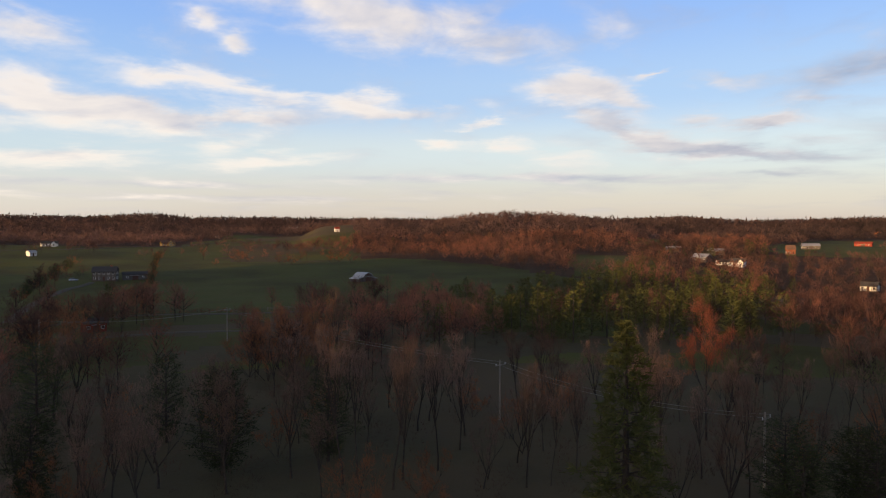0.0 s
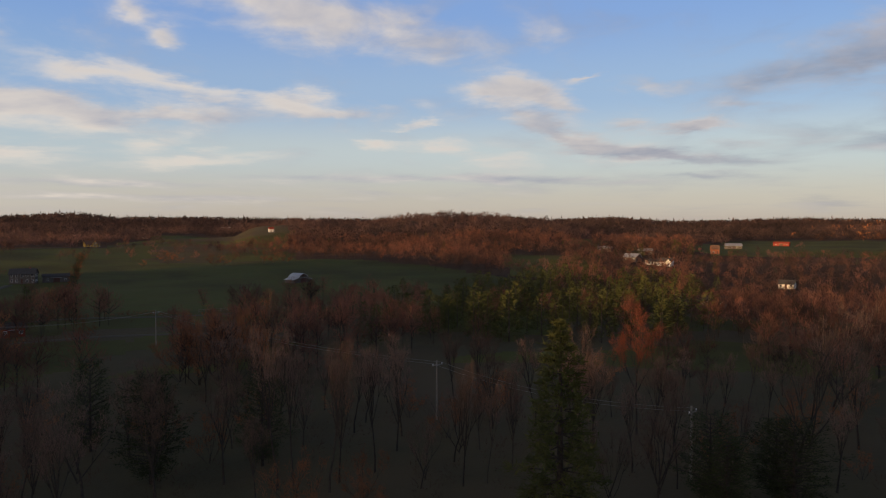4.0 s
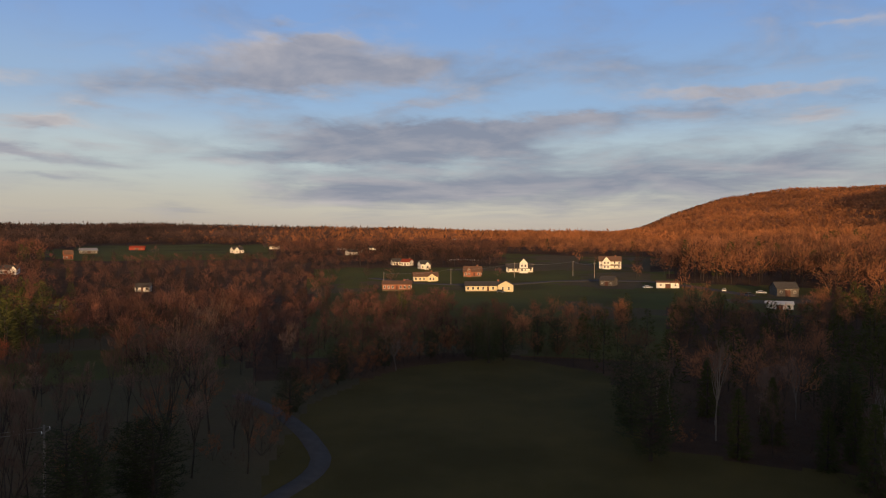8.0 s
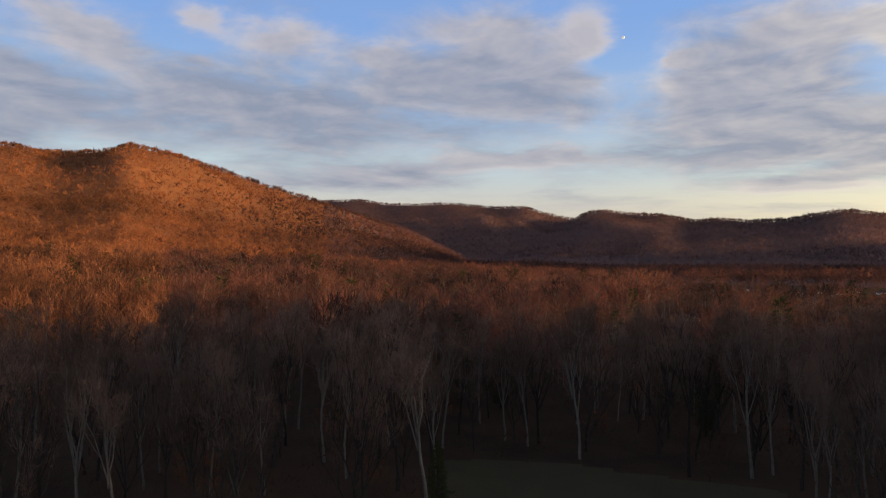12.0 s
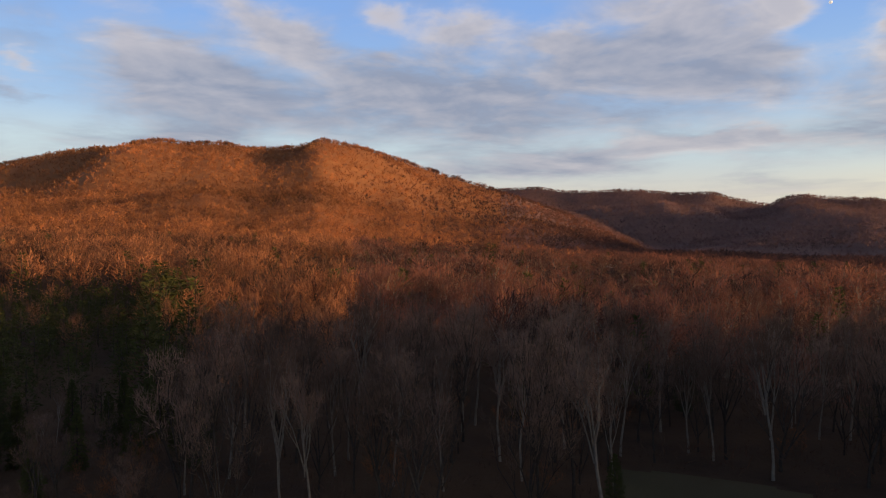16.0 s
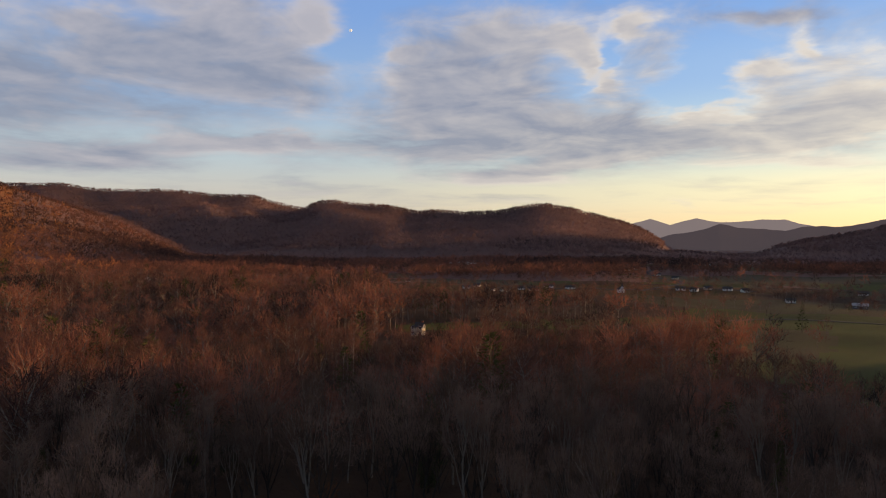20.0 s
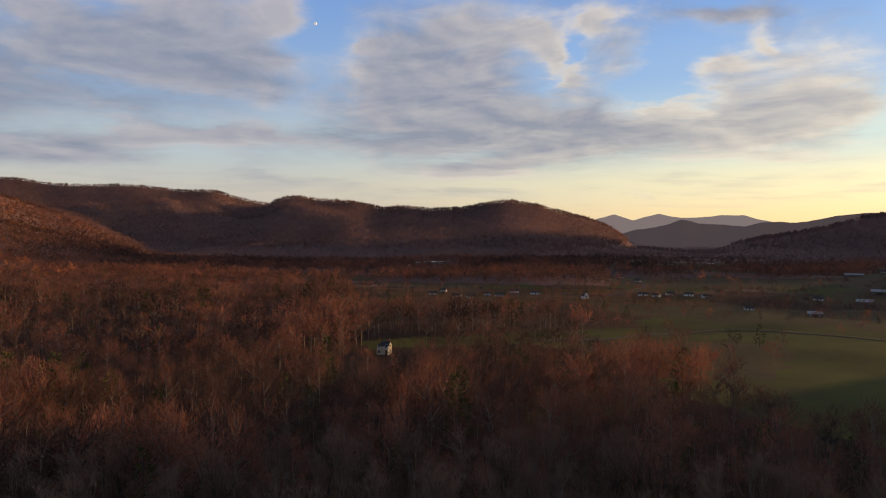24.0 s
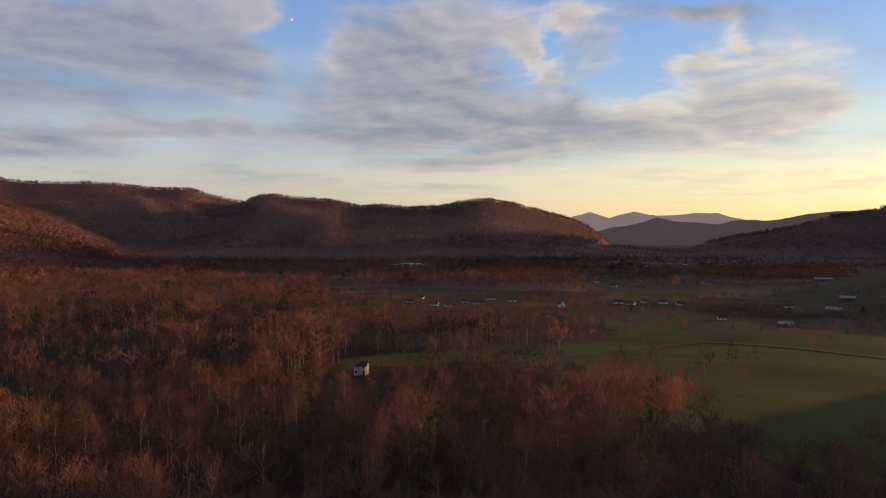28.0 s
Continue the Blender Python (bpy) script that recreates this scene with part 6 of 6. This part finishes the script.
for a, d, w, wall_, t in ((-163.7, 642, 9, M_WHITE, 10), (-165.7, 616, 11, M_WHITE, -20), (-166.8, 608, 8, M_CREAM, 30), (-168.2, 650, 9, M_WHITE, 5), (-169.2, 640, 12, M_WHITE, 10), (-170.4, 681, 13, M_WHITE, -4), (-172.1, 662, 13, M_WHITE, 8), (-164.6, 690, 9, M_CREAM, -15),
                         (-180.6, 645, 12, M_WHITE, 4), (-181.6, 640, 9, M_WHITE, -20), (-182.6, 654, 9, M_CREAM, 15), (-184.0, 656, 11, M_WHITE, -8), (-185.2, 652, 8, M_WHITE, 25), (-188.3, 563, 9, M_WHITE, 12), (-192.9, 690, 11, M_WHITE, -6), (-158.9, 768, 8, M_WHITE, 0),
                         (-177.3, 1052, 10, M_WHITE, 0), (-176.6, 1040, 8, M_WHITE, 20), (-181.8, 1313, 14, M_WHITE, 0), (-182.6, 1330, 12, M_WHITE, 15), (-186.9, 1480, 16, M_WHITE, 0), (-185.6, 1460, 14, M_WHITE, 20), (-188.2, 1470, 14, M_WHITE, -10), (-193.6, 1250, 12, M_WHITE, 5), (-196.1, 1235, 14, M_WHITE, 0), (-168.9, 1171, 8, M_WHITE, 10), (-196.8, 1222, 11, M_WHITE, 24), (-178.9, 900, 9, M_WHITE, 10), (-180.2, 850, 10, M_CREAM, -10)):
    tagged(house("small pale house in the valley", a, d, w * .68, 5, 2.3, 1.4, wall_, M_SHINGLE, t, 1, 3, None, False), group="houses of the valley town")
shed("low grey barn in the meadow", -192.7, 549, 9, 6, 2.8, 1.4, M_GREYWOOD, M_TIN, 6, name="barn")
shed("long pale barn in the valley", -195.8, 677, 12, 7, 3, 1.8, M_GREYWOOD, M_TIN, -5, name="barn")
shed("long pale poultry shed", -195.1, 968, 20, 7, 2.6, 1.4, M_GREYWOOD, M_TIN, 2, name="poultry_shed")
shed("grey farm shed in the meadow", -196.6, 766, 13, 7, 3, 1.6, M_GREYWOOD, M_TIN, 4)
church(-176.1, 608, 11)
flat_works("low works halls with pale roofs under the ridge", -163.8, 1338, [(0, 0, 40, 18, 5), (-34, -10, 18, 13, 4), (10, -20, 30, 10, 3.6), (-50, 8, 13, 12, 4)])
flat_works("small works hall with a pale roof", -159.6, 1490, [(0, 0, 16, 12, 4)], 8)


# ---- poles, wires, fence ----
def utility_pole(az, dist, h, turn=0.0):
    root = seat("utility_pole", "weathered wooden utility pole with a crossarm", "pole", az, dist, turn)
    bm = B()
    bmesh.ops.create_cone(bm, cap_ends=True, segments=10, radius1=.17, radius2=.11, depth=h + 1, matrix=Matrix.Translation((0, 0, h / 2 - .5)))
    part("pole", bm, M_POLE, root)
    arm = part("crossarm", box(B(), -1.1, 1.1, -.22, -.11, h - .75, h - .6), M_POLE, root)
    for x in (-.95, .95):
        bm = B()
        bmesh.ops.create_cone(bm, cap_ends=True, segments=8, radius1=.06, radius2=.04, depth=.2, matrix=Matrix.Translation((x, -.165, h - .495)))
        part("insulator", bm, M_TRIM, arm)
    return root


def wire(p, q, sag):
    """A hanging wire from p to q."""
    segs, n = [], 14
    P = [p + (q - p) * (k / n) - Vector((0, 0, sag * 4 * (k / n) * (1 - k / n))) for k in range(n + 1)]
    for a, b in zip(P, P[1:]):
        segs.append((tuple(a), tuple(b), .02, .02, 4))
    return tagged(mesh_object("power_line", *tubes(segs), [M_WIRE]), "pale power line between wooden poles", "wire")


LINES = [[(30, 182, 9), (17.1, 192, 9), (-4.8, 105, 9), (-25, 83, 8.5)], [(-50, 362, 9), (-55.5, 376, 9), (-60.7, 420, 9), (-65.4, 424, 9), (-67.1, 410, 9)]]
for line in LINES:
    tops = []
    for k, (a, d, h) in enumerate(line):
        p, q = bearing(*line[max(k - 1, 0)][:2]), bearing(*line[min(k + 1, len(line) - 1)][:2])
        turn = math.degrees(math.atan2(q.y - p.y, q.x - p.x)) + 90 - a
        tagged(utility_pole(a, d, h, turn), group="poles of the power line")
        c = bearing(a, d)
        m = Matrix.Translation((c.x, c.y, height_at(c.x, c.y))) @ pose(0, 0, 0, 0, 0, a + turn)
        tops.append([m @ Vector((s, -.165, h - .4)) for s in (-.95, .95)])
    for u, v in zip(tops, tops[1:]):
        for s in (0, 1):
            wire(u[s], v[s], 1.4)

for pts, n, mat in (([(-55.2, 545), (-57.8, 535)], 14, M_TRIM), ([(14, 266), (2, 272)], 22, M_POLE)):
    root = tagged(new("rail_fence"), "rail fence along a pasture's edge", "fence")
    P = [bearing(pts[0][0] + (pts[1][0] - pts[0][0]) * k / n, pts[0][1] + (pts[1][1] - pts[0][1]) * k / n) for k in range(n + 1)]
    P = [Vector((p.x, p.y, height_at(p.x, p.y))) for p in P]
    for p in P:
        part("post", box(B(), p.x - .07, p.x + .07, p.y - .07, p.y + .07, p.z - .4, p.z + 1.3), mat, root)
    for a, b in zip(P, P[1:]):
        for z in (.55, 1.1):
            mesh_object("rail", *tubes([(tuple(a + Vector((0, 0, z))), tuple(b + Vector((0, 0, z))), .05, .05, 4)]), [mat], root)

bm = B()
bmesh.ops.create_icosphere(bm, subdivisions=4, radius=10)
bm.faces.ensure_lookup_table()
me = bpy.data.meshes.new("moon")
bm.to_mesh(me)
bm.free()
me.materials.append(M_MOON)
moon = tagged(new("moon", me), "pale half moon in the evening sky", "moon", kind="structure")
moon.location = bearing(-154.3, 4700 * math.cos(radians(15.97)), 28 + 4700 * math.sin(radians(15.97)))

# ---- far blue mountains ----

def far_range(name, label, dist, profile, glow_colour, depth):
    """A plain range of mountains behind all else, its pale haze put in as emission."""
    m = bpy.data.materials.new(name + "_haze_glow")
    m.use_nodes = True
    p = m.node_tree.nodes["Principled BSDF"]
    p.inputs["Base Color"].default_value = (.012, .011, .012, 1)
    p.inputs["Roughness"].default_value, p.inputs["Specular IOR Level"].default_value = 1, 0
    # no air lies before the range: this glow imitates its haze
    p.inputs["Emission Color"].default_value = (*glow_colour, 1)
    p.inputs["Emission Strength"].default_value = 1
    az_f = np.arange(profile[0][0], profile[-1][0], -.12)
    e_f = np.interp(-az_f, [-q[0] for q in profile], [q[1] for q in profile]) + .16 * fbm(az_f * 10, az_f * 0 + dist, 12, 5, 4)
    V = []
    for a, e in zip(az_f, e_f):
        for z, d in ((-60, dist - depth), (64 + dist * math.tan(radians(e)), dist), (-60, dist + 200)):
            V.append(tuple(bearing(a, d, z)))
    F = [(i * 3 + j, (i + 1) * 3 + j, (i + 1) * 3 + j + 1, i * 3 + j + 1) for i in range(len(az_f) - 1) for j in range(2)]
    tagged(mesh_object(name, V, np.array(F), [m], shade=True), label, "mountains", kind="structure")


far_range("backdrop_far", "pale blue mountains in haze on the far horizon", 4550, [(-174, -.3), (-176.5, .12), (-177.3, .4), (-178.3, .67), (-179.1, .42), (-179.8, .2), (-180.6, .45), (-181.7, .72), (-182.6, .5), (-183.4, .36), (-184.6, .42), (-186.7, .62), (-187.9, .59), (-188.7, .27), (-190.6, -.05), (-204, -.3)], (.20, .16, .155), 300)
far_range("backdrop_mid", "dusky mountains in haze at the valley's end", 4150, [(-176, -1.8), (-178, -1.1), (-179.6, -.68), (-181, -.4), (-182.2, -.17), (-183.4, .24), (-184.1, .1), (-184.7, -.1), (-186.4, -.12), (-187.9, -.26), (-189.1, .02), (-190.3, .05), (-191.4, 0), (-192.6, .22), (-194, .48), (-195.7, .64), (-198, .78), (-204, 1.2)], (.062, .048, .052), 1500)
